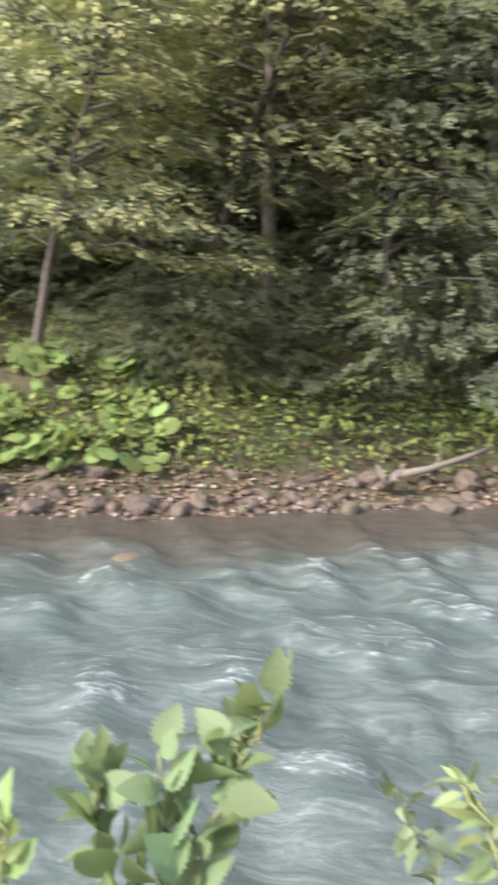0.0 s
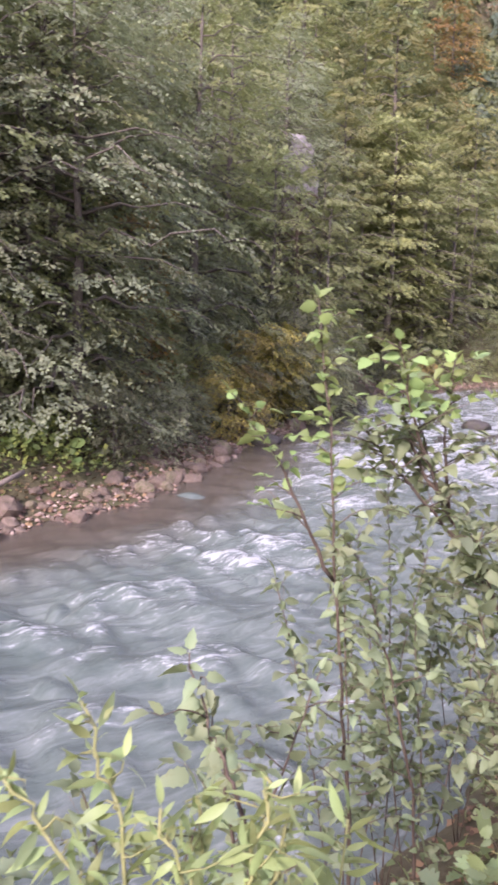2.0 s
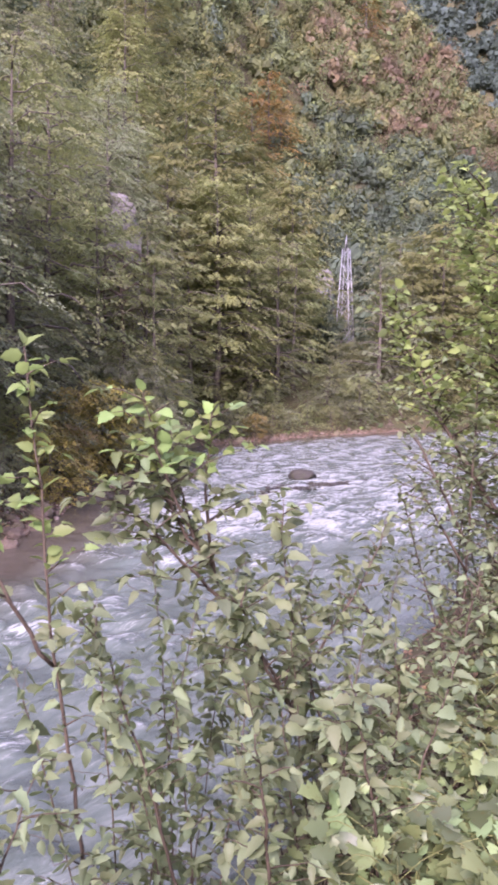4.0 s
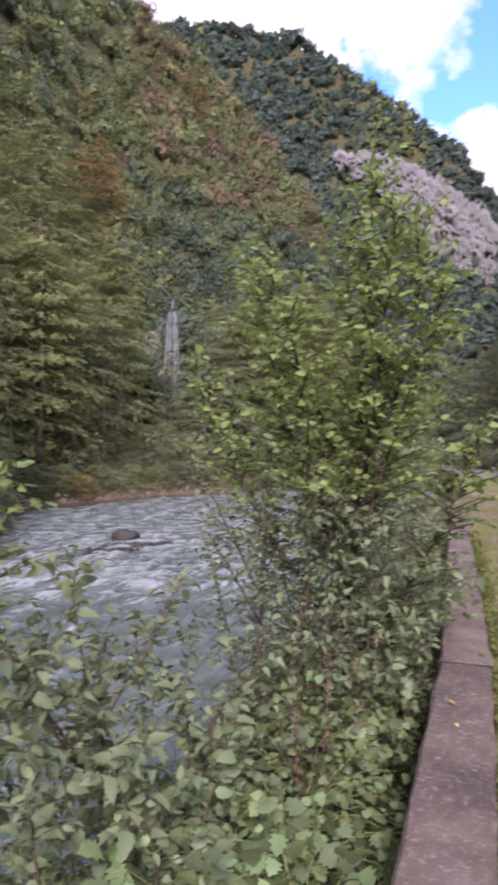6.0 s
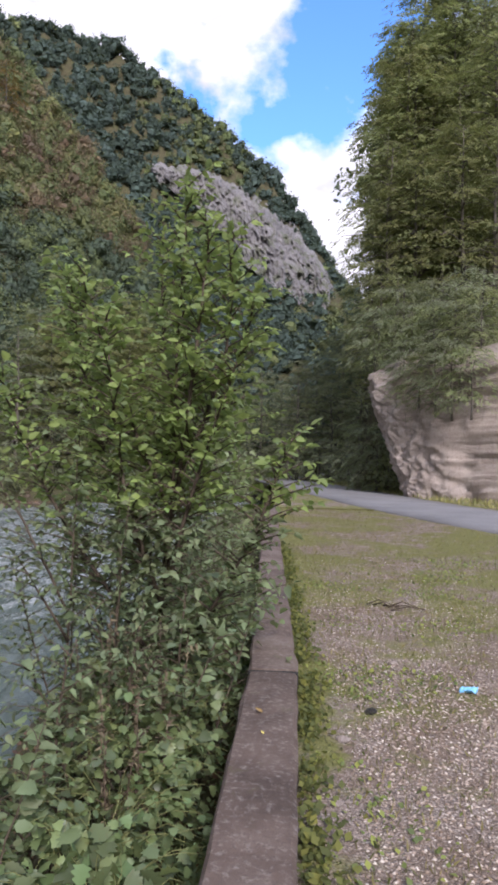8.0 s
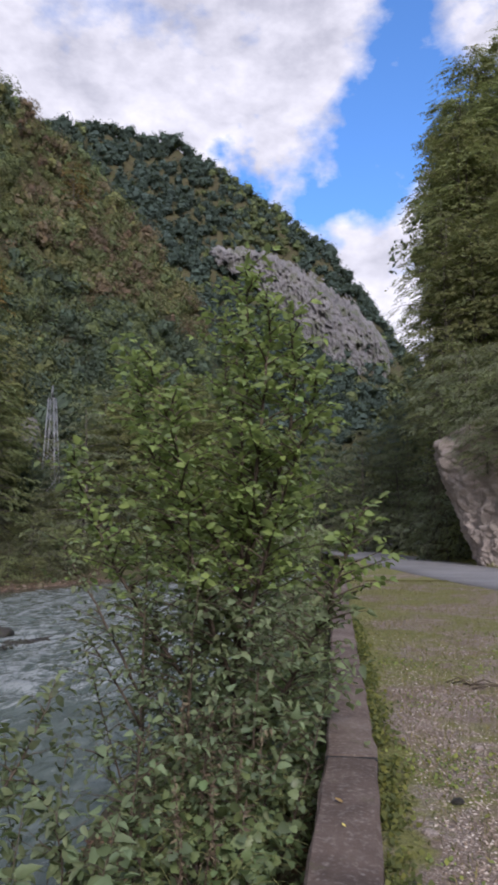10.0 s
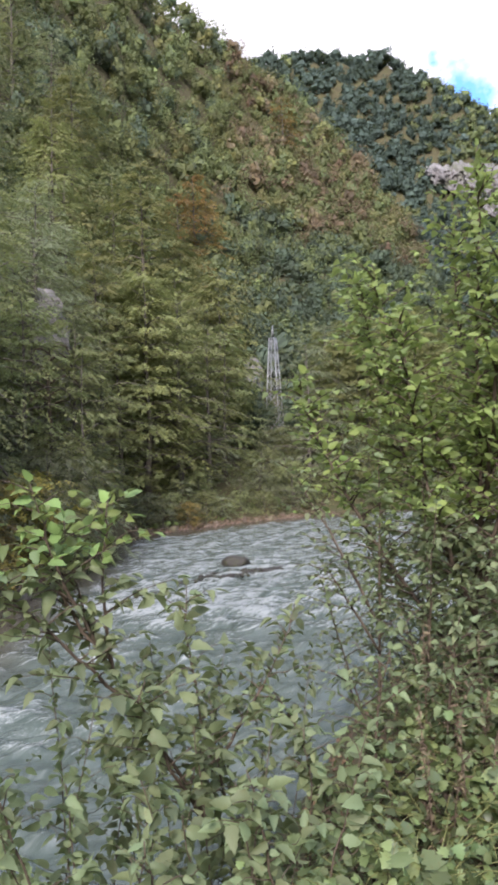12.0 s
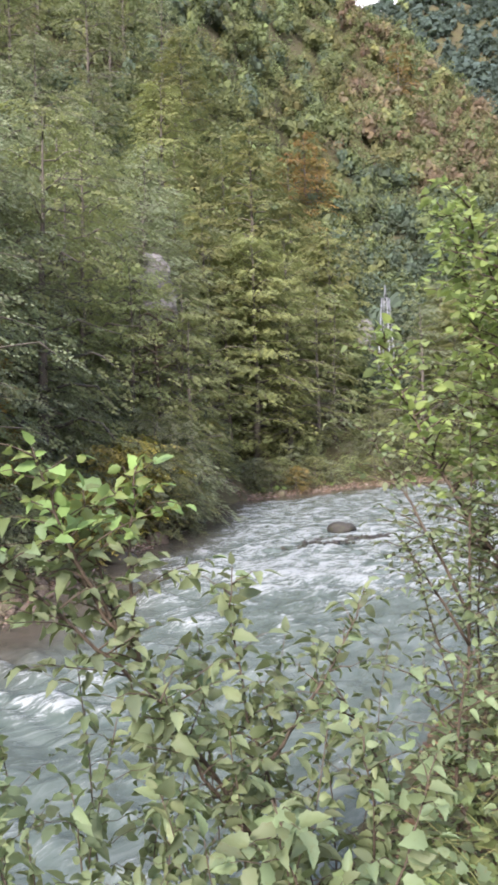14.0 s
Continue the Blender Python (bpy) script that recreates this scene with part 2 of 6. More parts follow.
M["stone"] = rock_material("bank_stone", (0.085, 0.060, 0.045), (0.150, 0.110, 0.084), (0.245, 0.19, 0.152), 3.0, 0.8, moss=0.25, joints=0.3)
M["mossy"] = rock_material("mossy_stone", (0.13, 0.10, 0.07), (0.20, 0.16, 0.11), (0.30, 0.25, 0.18), 3.0, 0.85, moss=0.9, joints=0.3)
M["wet"] = rock_material("wet_boulder", (0.022, 0.020, 0.018), (0.04, 0.036, 0.032), (0.07, 0.062, 0.055), 2.0, 0.5, moss=0.3, joints=0.3)
M["ochre_rock"] = rock_material("ochre_boulder", (0.15, 0.11, 0.065), (0.22, 0.17, 0.11), (0.29, 0.235, 0.17), 2.0, 0.4, joints=0.2)


def ground_material():
    k = Nodes("forest_floor")
    a, b = k.noise(0.35, 6), k.noise(6, 6)
    col = k.ramp(a, (0.3, (0.055, 0.050, 0.030)), (0.5, (0.085, 0.078, 0.042)), (0.65, (0.075, 0.085, 0.034)))
    col = k.mix(k.math("MULTIPLY", b, 0.6), col, k.ramp(b, (0.4, (0.035, 0.028, 0.018)), (0.65, (0.115, 0.105, 0.06))))
    k.bump(b, 0.8, 0.08)
    return k.base(col, 0.95, 0, 0.15)


def yard_material():
    k = Nodes("gravel_and_moss")
    v = k.coord()
    patch, mid = k.noise(0.55, 5, v, 0.6), k.noise(3.5, 5, v, 0.65)
    wob = k.n.new("ShaderNodeVectorMath")
    wob.operation = "ADD"
    wn2 = k.n.new("ShaderNodeTexNoise")
    wn2.inputs["Scale"].default_value = 30
    k.l.new(v, wn2.inputs["Vector"])
    sc = k.n.new("ShaderNodeVectorMath")
    sc.operation = "SCALE"
    sc.inputs["Scale"].default_value = 0.05
    k.l.new(wn2.outputs["Color"], sc.inputs[0])
    k.l.new(v, wob.inputs[0])
    k.l.new(sc.outputs[0], wob.inputs[1])
    vw = wob.outputs[0]
    cells = k.voronoi(70, vw, out="Color")
    dist = k.voronoi(70, vw)
    bw = k.n.new("ShaderNodeRGBToBW")
    k.l.new(cells, bw.inputs[0])
    gravel = k.ramp(bw.outputs[0], (0.1, (0.22, 0.165, 0.13)), (0.5, (0.38, 0.305, 0.25)), (0.9, (0.58, 0.505, 0.44)))
    gravel = k.mix(k.ramp(dist, (0.25, 0.0), (0.6, 0.7)), gravel, (0.13, 0.10, 0.075))
    gravel = k.mix(k.ramp(k.noise(1.7, 6, v, 0.7), (0.45, 0.0), (0.62, 0.75)), gravel, k.ramp(k.noise(40, 4, v), (0.3, (0.11, 0.078, 0.052)), (0.7, (0.24, 0.175, 0.125))))
    green = k.ramp(k.noise(22, 6, v, 0.7), (0.32, (0.105, 0.112, 0.03)), (0.55, (0.19, 0.195, 0.056)), (0.75, (0.29, 0.275, 0.10)))
    far = k.attribute("grassy")
    fac = k.math("ADD", k.math("ADD", k.math("MULTIPLY_ADD", patch, 1.5, -0.30), k.math("MULTIPLY_ADD", mid, 0.8, -0.125)), far)
    col = k.mix(k.ramp(fac, (0.70, 0.0), (0.88, 0.92)), gravel, green)
    k.bump(k.math("SUBTRACT", k.math("MULTIPLY", mid, 0.8), dist), 0.8, 0.025)
    return k.base(col, 0.9, 0, 0.25)


def concrete_material():
    k = Nodes("stained_concrete")
    v = k.coord()
    a, b, c = k.noise(1.6, 6, v, 0.65), k.noise(26, 5, v, 0.7), k.noise(110, 2, v)
    col = k.ramp(a, (0.3, (0.058, 0.042, 0.034)), (0.5, (0.118, 0.086, 0.069)), (0.72, (0.190, 0.150, 0.125)))
    col = k.mix(k.ramp(b, (0.52, 0.0), (0.70, 0.5)), col, (0.33, 0.295, 0.26))
    col = k.mix(k.ramp(c, (0.58, 0.0), (0.66, 0.55)), col, (0.075, 0.058, 0.046))
    col = k.mix(k.ramp(k.noise(4, 5, v, 0.7), (0.60, 0.0), (0.70, 0.45)), col, (0.09, 0.095, 0.035))
    k.bump(k.math("ADD", b, k.math("MULTIPLY", c, 0.6)), 0.55, 0.012)
    return k.base(col, 0.88, 0, 0.3)


def asphalt_material():
    k = Nodes("worn_asphalt")
    a, b = k.noise(0.5, 5), k.noise(60, 3)
    col = k.ramp(a, (0.3, (0.16, 0.155, 0.155)), (0.7, (0.25, 0.245, 0.245)))
    col = k.mix(k.math("MULTIPLY", b, 0.5), col, k.ramp(b, (0.4, (0.09, 0.09, 0.09)), (0.7, (0.3, 0.3, 0.3))))
    k.bump(b, 0.3, 0.01)
    return k.base(col, 0.8, 0, 0.3)


def water_material(name="river_water", froth=0.0):
    """Milky green snow-water: clear and brown over the shallows, white where it breaks; far off the white also paints
    sky sheen.
    """
    k = Nodes(name)
    turn = radians(-30)
    v = k.coord((0.45, 1.5, 1.0), turn)
    streak, fine = k.noise(2.1, 9, v, 0.72, 1.3), k.noise(10.0, 7, v, 0.72, 1.0)
    deep = k.ramp(streak, (0.34, (0.054, 0.076, 0.066)), (0.5, (0.084, 0.108, 0.096)), (0.68, (0.150, 0.178, 0.164)))
    shallow = k.ramp(fine, (0.3, (0.040, 0.035, 0.027)), (0.7, (0.090, 0.080, 0.062)))
    col = k.mix(k.attribute("shallow"), deep, shallow)
    raw = k.math("ADD", k.math("MULTIPLY_ADD", streak, 0.72, k.math("MULTIPLY", fine, 0.85)), k.math("MULTIPLY_ADD", k.attribute("foam_sheen"), 0.85, froth))
    foam_sheen = k.ramp(raw, (0.90, 0.0), (1.16, 0.25), (1.5, 0.5))
    col = k.mix(foam_sheen, col, (0.44, 0.465, 0.465))
    k.bump(k.math("ADD", k.math("MULTIPLY", streak, 0.5), k.math("MULTIPLY", fine, 0.5)), 0.55, 0.08)
    k.bsdf.inputs["IOR"].default_value = 1.33
    return k.base(col, k.ramp(foam_sheen, (0.0, 0.06), (0.6, 0.65)), 0, 0.5)


M["ground"], M["yard"], M["concrete"], M["asphalt"], M["water"] = ground_material(), yard_material(), concrete_material(), asphalt_material(), water_material()
k = Nodes("galvanised_steel")
M["steel"] = k.base(k.ramp(k.noise(3, 4), (0.3, (0.24, 0.25, 0.255)), (0.7, (0.36, 0.37, 0.375))), 0.5, 0.6)
# near-black that paints the shade inside the wall's open joints
k = Nodes("joint_shade_black")
M["joint_black"] = k.base(k.ramp(k.noise(40, 4), (0.3, (0.010, 0.009, 0.008)), (0.7, (0.028, 0.025, 0.022))), 0.8)
k = Nodes("blue_wrapper")
M["blue"] = k.base(k.ramp(k.noise(30, 3), (0.4, (0.08, 0.30, 0.55)), (0.7, (0.30, 0.60, 0.80))), 0.4)

# ---- mesh helpers ----
rng = np.random.default_rng(7)


def mesh_of(name, verts, size, mat, smooth=False, **attributes):
    """A mesh of faces that each have `size` vertices of their own."""
    me = bpy.data.meshes.new(name)
    verts = np.asarray(verts, np.float32).reshape(-1, 3)
    n = len(verts) // size
    me.vertices.add(len(verts))
    me.vertices.foreach_set("co", verts.ravel())
    me.loops.add(n * size)
    me.loops.foreach_set("vertex_index", np.arange(n * size, dtype=np.int32))
    me.polygons.add(n)
    me.polygons.foreach_set("loop_start", np.arange(0, n * size, size, dtype=np.int32))
    for key, values in attributes.items():
        at = me.attributes.new(key, "FLOAT", "POINT")
        at.data.foreach_set("value", np.asarray(values, np.float32))
    me.update(calc_edges=True)
    me.materials.append(mat)
    return me


def grid_mesh(name, P, mat, smooth=True, keep=None, **attributes):
    """A sheet from an array of rows x columns x 3; keep: which of its cells to make."""
    r, c = P.shape[:2]
    i = np.arange(r * c, dtype=np.int32).reshape(r, c)
    q = np.stack([i[:-1, :-1], i[:-1, 1:], i[1:, 1:], i[1:, :-1]], -1).reshape(-1, 4)
    if keep is not None:
        q = q[keep.ravel()]
    me = bpy.data.meshes.new(name)
    me.vertices.add(r * c)
    me.vertices.foreach_set("co", P.astype(np.float32).ravel())
    me.loops.add(q.size)
    me.loops.foreach_set("vertex_index", q.ravel())
    me.polygons.add(len(q))
    me.polygons.foreach_set("loop_start", np.arange(0, q.size, 4, dtype=np.int32))
    if smooth:
        me.polygons.foreach_set("use_smooth", np.ones(len(q), bool))
    for key, values in attributes.items():
        at = me.attributes.new(key, "FLOAT", "POINT")
        at.data.foreach_set("value", np.asarray(values, np.float32).ravel())
    me.update(calc_edges=True)
    me.materials.append(mat)
    return me


def part(name, me, parent, label="", m=None):
    ob = new(name, me)
    ob.parent = parent
    if m is not None:
        ob.matrix_basis = m
    if label:
        ob["label"] = label
    return ob


class Tubes:
    """Round, tapered, bent rods joined in one mesh."""

    def __init__(self):
        self.v, self.f, self.count = [], [], 0

    def add(self, pts, radii, sides=6):
        pts = np.asarray(pts, float)
        radii = np.broadcast_to(np.asarray(radii, float), (len(pts),)) if np.ndim(radii) == 0 or len(np.atleast_1d(radii)) == len(pts) else np.linspace(radii[0], radii[1], len(pts))
        tang = np.gradient(pts, axis=0)
        tang /= np.linalg.norm(tang, axis=1, keepdims=True) + 1e-9
        up = np.array((0.31, 0.17, 0.93)) if abs(tang[0][2]) < 0.9 else np.array((1.0, 0.1, 0.05))
        a = np.cross(tang, up)
        a /= np.linalg.norm(a, axis=1, keepdims=True) + 1e-9
        b = np.cross(tang, a)
        ang = np.linspace(0, 2 * np.pi, sides, endpoint=False)
        ring = pts[:, None] + radii[:, None, None] * (np.cos(ang)[None, :, None] * a[:, None] + np.sin(ang)[None, :, None] * b[:, None])
        o = self.count
        self.v.append(ring.reshape(-1, 3))
        for i in range(len(pts) - 1):
            for j in range(sides):
                k2 = (j + 1) % sides
                self.f.append((o + i * sides + j, o + i * sides + k2, o + (i + 1) * sides + k2, o + (i + 1) * sides + j))
        self.f.append(tuple(o + (len(pts) - 1) * sides + j for j in range(sides)))
        self.f.append(tuple(o + j for j in reversed(range(sides))))
        self.count += len(pts) * sides

    def mesh(self, name, mat):
        me = bpy.data.meshes.new(name)
        me.from_pydata(np.concatenate(self.v).tolist(), [], self.f)
        me.polygons.foreach_set("use_smooth", np.ones(len(me.polygons), bool))
        me.materials.append(mat)
        return me


def unit(a):
    return a / (np.linalg.norm(a, axis=-1, keepdims=True) + 1e-9)


def leaf_quads(base, along, normal, length, width, cup=0.12):
    """Pointed leaves, one folded quad each."""
    along, normal = unit(along), unit(normal)
    side = unit(np.cross(along, normal))
    up = np.cross(side, along)
    L, Wd = np.asarray(length)[:, None], np.asarray(width)[:, None]
    mid = base + along * L * 0.45
    return np.stack([base, mid + side * Wd / 2 + up * Wd * cup, base + along * L, mid - side * Wd / 2 + up * Wd * cup], 1)


def bend(pts, amount, gen):
    """A few points made into a smooth, slightly crooked line."""
    pts = np.asarray(pts, float)
    t = np.linspace(0, len(pts) - 1, (len(pts) - 1) * 4 + 1)
    out = np.stack([np.interp(t, np.arange(len(pts)), pts[:, i]) for i in range(3)], 1)
    for _ in range(2):
        out[1:-1] = (out[:-2] + 2 * out[1:-1] + out[2:]) / 4
    out[1:-1] += gen.normal(0, amount, out[1:-1].shape)
    return out


def smooth01(x):
    x = np.clip(x, 0, 1)
    return x * x * (3 - 2 * x)


def crag(p, freq, octaves=4):
    """Value noise on a lattice, 0 to 1, for rock that breaks along no one direction."""
    total, amp, w = 0.0, 1.0, 0.0
    for o in range(octaves):
        q = np.asarray(p, float) * freq * 2.03 ** o + 17.3 * o
        c = np.floor(q).astype(np.int64)
        f = q - c
        f = f * f * (3 - 2 * f)
        s = 0.0
        for dx in (0, 1):
            for dy in (0, 1):
                for dz in (0, 1):
                    h = ((c[..., 0] + dx) * 73856093) ^ ((c[..., 1] + dy) * 19349663) ^ ((c[..., 2] + dz) * 83492791)
                    h = ((h ^ (h >> 13)) * 1274126177) & 0xFFFFFF
                    s = s + (h / 0xFFFFFF) * (f[..., 0] if dx else 1 - f[..., 0]) * (f[..., 1] if dy else 1 - f[..., 1]) * (f[..., 2] if dz else 1 - f[..., 2])
        total, w, amp = total + amp * s, w + amp, amp * 0.55
    return total / w


WAVES = [(rng.normal(0, 1, 3), rng.uniform(0, 6.28)) for _ in range(36)]


def lump(p, freq, octaves=4):
    """Smooth pseudo-noise in space, about -1 to 1, for arrays of points."""
    p = np.asarray(p, float)
    total, amp, w = 0.0, 1.0, 0.0
    for o in range(octaves):
        s = 0.0
        for kk in range(6):
            d, ph = WAVES[(o * 6 + kk) % len(WAVES)]
            s = s + np.sin(p @ (d * freq) + ph + 1.7 * o)
        total = total + amp * s / 3.2
        w += amp
        amp, freq = amp * 0.55, freq * 2.1
    return total / w

# ---- the plan ----
WATER = -2.2
FAR_BANK = np.array([(-90, -12), (-40, 1), (-14, 8.6), (-6.3, 11.0), (-2.8, 11.9), (-0.3, 13.0), (2.0, 14.0), (3.6, 14.8), (5.5, 16.4), (8.3, 19.8), (10.4, 23.2), (12.4, 24.2), (17.4, 30.6), (22.7, 38.0), (28.6, 39.2), (37.5, 41.8), (48, 42.4), (62, 42), (90, 36), (140, 30)], float)
NEAR_BANK = np.array([(-90, -32), (-40, -12), (-14, -2.6), (-3, 1.7), (1.5, 3.3), (3.4, 4.05), (5.2, 5.0), (9, 7.2), (20, 12.4), (35, 20.2), (50, 27), (70, 31), (140, 22)], float)
WALL = np.array([(-28.6, -12.15), (-3.3, -1.53), (1.1, 0.32), (5.82, 2.3), (10.45, 4.46), (15.1, 6.63), (19.97, 8.86), (24.6, 11.0)], float)
ROAD = np.array([(2, -16), (10, -9), (17.5, -2.5), (24.3, 3.1), (30.5, 7.6), (38.0, 12.3), (48.5, 18.9), (63, 28), (75, 33), (95, 36), (130, 34)], float)
CLIFF_AT, CLIFF_IN = np.array((37.7, 9.3)), np.array((0.724, -0.69))
EYE = np.array((0.8, 0.0))


def signed(p, line):
    """Distance from a polyline, positive on its left."""
    p = np.asarray(p, float)
    best, sign = np.full(p.shape[:-1], 1e9), np.ones(p.shape[:-1])
    for a, b in zip(line[:-1], line[1:]):
        d = b - a
        t = np.clip(((p - a) @ d) / (d @ d), 0, 1)
        off = p - (a + t[..., None] * d)
        dist = np.hypot(off[..., 0], off[..., 1])
        cross = d[0] * (p[..., 1] - a[1]) - d[1] * (p[..., 0] - a[0])
        closer = dist < best
        best, sign = np.where(closer, dist, best), np.where(closer, np.sign(cross), sign)
    return best * sign


AZ = (-180, -100, -70, -50, -30, 0, 10, 20, 27, 31, 36, 42, 46, 50, 54, 58, 62, 70, 180)
RISE = (18, 18, 26, 33, 35, 36, 36, 36.5, 35.5, 35.0, 32.4, 28.7, 25.8, 22.0, 17.0, 9, 2, -4, -4)
FOOT = (80, 60, 30, 20, 16, 17, 20, 26, 30, 40, 49, 60, 63, 64, 65, 66, 66, 70, 70)
CREST = (160, 140, 110, 100, 100, 105, 110, 120, 135, 150, 180, 190, 190, 190, 190, 190, 190, 190, 190)
AZ2 = (20, 38, 43, 46.6, 51, 53.3, 57.9, 61.5, 64.7, 67.8, 70, 74, 80, 100)
RISE2 = (20, 27, 29.7, 29.5, 29.0, 28.5, 25.8, 23.4, 21.5, 17.3, 13.8, 9, 6, 2)


def polar_hill(az, r, foot, crest, rise, low):
    s = np.clip((r - foot) / (crest - foot), 0, 1) ** 0.8
    e = np.radians(low + (rise - low) * s)
    top = 1.65 + crest * np.tan(np.radians(rise))
    z = 1.65 + r * np.tan(e)
    z = np.where(r > crest, top - 0.35 * (r - crest), z)
    return np.where(r < foot, -60.0, z)


def terrain(x, y, bumps=True):
    """The height of the natural ground."""
    p = np.stack([x, y], -1)
    far, near, wall = signed(p, FAR_BANK), signed(p, NEAR_BANK), signed(p, WALL)
    az, r = np.degrees(np.arctan2(x - EYE[0], y - EYE[1])), np.hypot(x - EYE[0], y - EYE[1])
    bed = WATER - 0.7
    bank = WATER + 0.28 * np.clip(far, -3, 1.8) + 0.62 * np.clip(far - 1.8, 0, 6) + 0.12 * np.clip(far - 7.8, 0, 30)
    z = np.maximum(bed, bank)
    hill = polar_hill(az, r, np.interp(az, AZ, FOOT), np.interp(az, AZ, CREST), np.interp(az, AZ, RISE), -7.0)
    z = np.where(far > 0, np.maximum(z, hill), z)
    nb = WATER - 0.25 * near
    toe = np.clip(-near / np.maximum(-near + np.abs(wall), 0.01), 0, 1)
    nb = np.where(near < 0, WATER + (1.35) * toe ** 0.8, WATER - 0.4 * near)
    z = np.where((far <= 0) & (near < 0.5), np.maximum(z, nb), z)
    z = np.where((wall < -0.19) & (near < 0), -0.3, z)
    hill2 = polar_hill(az, r, 235.0, 380.0, np.interp(az, AZ2, RISE2, left=20, right=2), -1.0)
    z = np.maximum(z, np.where((az > 15) & (az < 110), hill2, -60))
    side_r = 45.0 + 4.0 * np.clip((az - 90) / 40, 0, 1) - 0.9 * np.clip(az - 77, 0, 12)
    climb = 1.65 + r * np.tan(np.radians(np.interp(r - side_r, (0, 2.5, 8, 20, 50, 90), (-4, 6, 9.5, 18, 26, 27)))) - 0.5 * np.clip(r - 140, 0, None)
    edge = smooth01((az - 71.3) / 3.2) * smooth01((172 - az) / 30)
    z = np.maximum(z, np.where((r > side_r) & (az > 71.3) & (az < 172), -0.3 + (climb + 0.3) * edge, -60))
    if bumps:
        rough = lump(np.stack([x, y, 0 * x], -1), 0.35, 4)
        z = z + rough * np.where(far > 1.0, np.clip(0.02 * r, 0.12, 4.0), np.where(near < 0, 0.05, 0.1)) * np.where((wall < 0) & (r < 80) & (az < 71), 0.05, 1)
    return z


def spread(lo, hi, centre, fine, n):
    """Grid lines that lie close round a centre and wide far off."""
    u = np.linspace(-1, 1, n)
    k2 = 5.2
    s = np.sinh(k2 * u) / np.sinh(k2)
    return centre + np.where(s < 0, s * (centre - lo), s * (hi - centre))


gx, gy = np.meshgrid(spread(-1400, 1500, 12, 0.4, 340), spread(-1400, 1500, 16, 0.4, 340), indexing="xy")
G = np.stack([gx, gy, terrain(gx, gy)], -1)
ground = tagged(new("ground", grid_mesh("ground", G, M["ground"])), "brown forest floor and bank soil with dead leaves", "ground", kind="structure")

# river
FLOW = np.array((-0.84, -0.54))
RAPIDS = ((0.7, 9.0, 0.20, 1.0), (3.2, 9.25, 0.26, 1.2), (4.5, 12.8, 0.22, 1.4), (9.6, 13.8, 0.25, 1.5), (-3.8, 9.4, 0.16, 0.6), (6.5, 11.0, 0.2, 1.3), (14, 17, 0.18, 2.0), (-1.5, 6.2, 0.12, 1.0))


def river_height(x, y):
    p = np.stack([x, y], -1)
    u, v = p @ FLOW, p @ np.array((-FLOW[1], FLOW[0]))
    gen = np.random.default_rng(3)
    h = 0.0
    for _ in range(46):
        lam = 0.32 * 7.0 ** gen.uniform(0, 1)
        th = gen.normal(0, 0.75)
        kx, ky = 2 * np.pi / lam * math.cos(th), 2 * np.pi / lam * math.sin(th)
        h = h + lam * 0.0058 * np.sin(kx * u + ky * v + gen.uniform(0, 6.28) + 1.3 * np.sin(0.35 * v + 0.23 * u + gen.uniform(0, 6.28)))
    h = np.sign(h) * np.abs(h) ** 0.9
    h = h + 0.6 * np.maximum(h, 0)
    foam_sheen = np.clip(h * 1.0 - 0.05, -0.2, 0.1)
    for rx, ry, amp, size in RAPIDS:
        du, dv = (p - (rx, ry)) @ FLOW, (p - (rx, ry)) @ np.array((-FLOW[1], FLOW[0]))
        g = np.exp(-(du / size) ** 2 - (dv / (1.7 * size)) ** 2)
        h = h + 0.32 * amp * g * np.cos(2.6 * du / size)
        foam_sheen = foam_sheen + 0.13 * np.exp(-((du - 0.4 * size) / (1.1 * size)) ** 2 - (dv / (1.9 * size)) ** 2)
    # whiter with distance: far riffles, and the sky's reflection painted in as white
    foam_sheen = foam_sheen + 0.235 * smooth01((np.hypot(x, y) - 13) / 12)
    calm = smooth01((-signed(p, FAR_BANK) - 0.2) / 2.2)
    fade = np.clip(1.2 - np.hypot(x, y) / 90, 0.25, 1)
    return h * (0.25 + 0.75 * calm) * fade, foam_sheen * calm - 0.35 * (1 - calm), 1 - smooth01((-signed(p, FAR_BANK) - 0.9) / 2.6)


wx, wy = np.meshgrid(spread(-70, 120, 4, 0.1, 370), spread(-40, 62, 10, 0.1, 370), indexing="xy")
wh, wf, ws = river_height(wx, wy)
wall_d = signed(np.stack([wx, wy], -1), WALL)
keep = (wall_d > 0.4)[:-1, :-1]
river = tagged(new("river", grid_mesh("river", np.stack([wx, wy, WATER + wh], -1), M["water"], keep=keep, foam_sheen=wf, shallow=ws)), "fast milky green mountain river with white riffles", "river", kind="structure")

# yard, road, wall
def along_wall(s, v):
    """The point s metres along the wall's river edge from x = 1.1, v metres towards the yard."""
    seg = np.hypot(*np.diff(WALL, axis=0).T)
    acc = np.concatenate([[0], np.cumsum(seg)])
    start = acc[2]
    q = np.stack([np.interp(s + start, acc, WALL[:, 0]), np.interp(s + start, acc, WALL[:, 1])], -1)
    return q + np.asarray(v)[..., None] * np.array((0.40, -0.917))


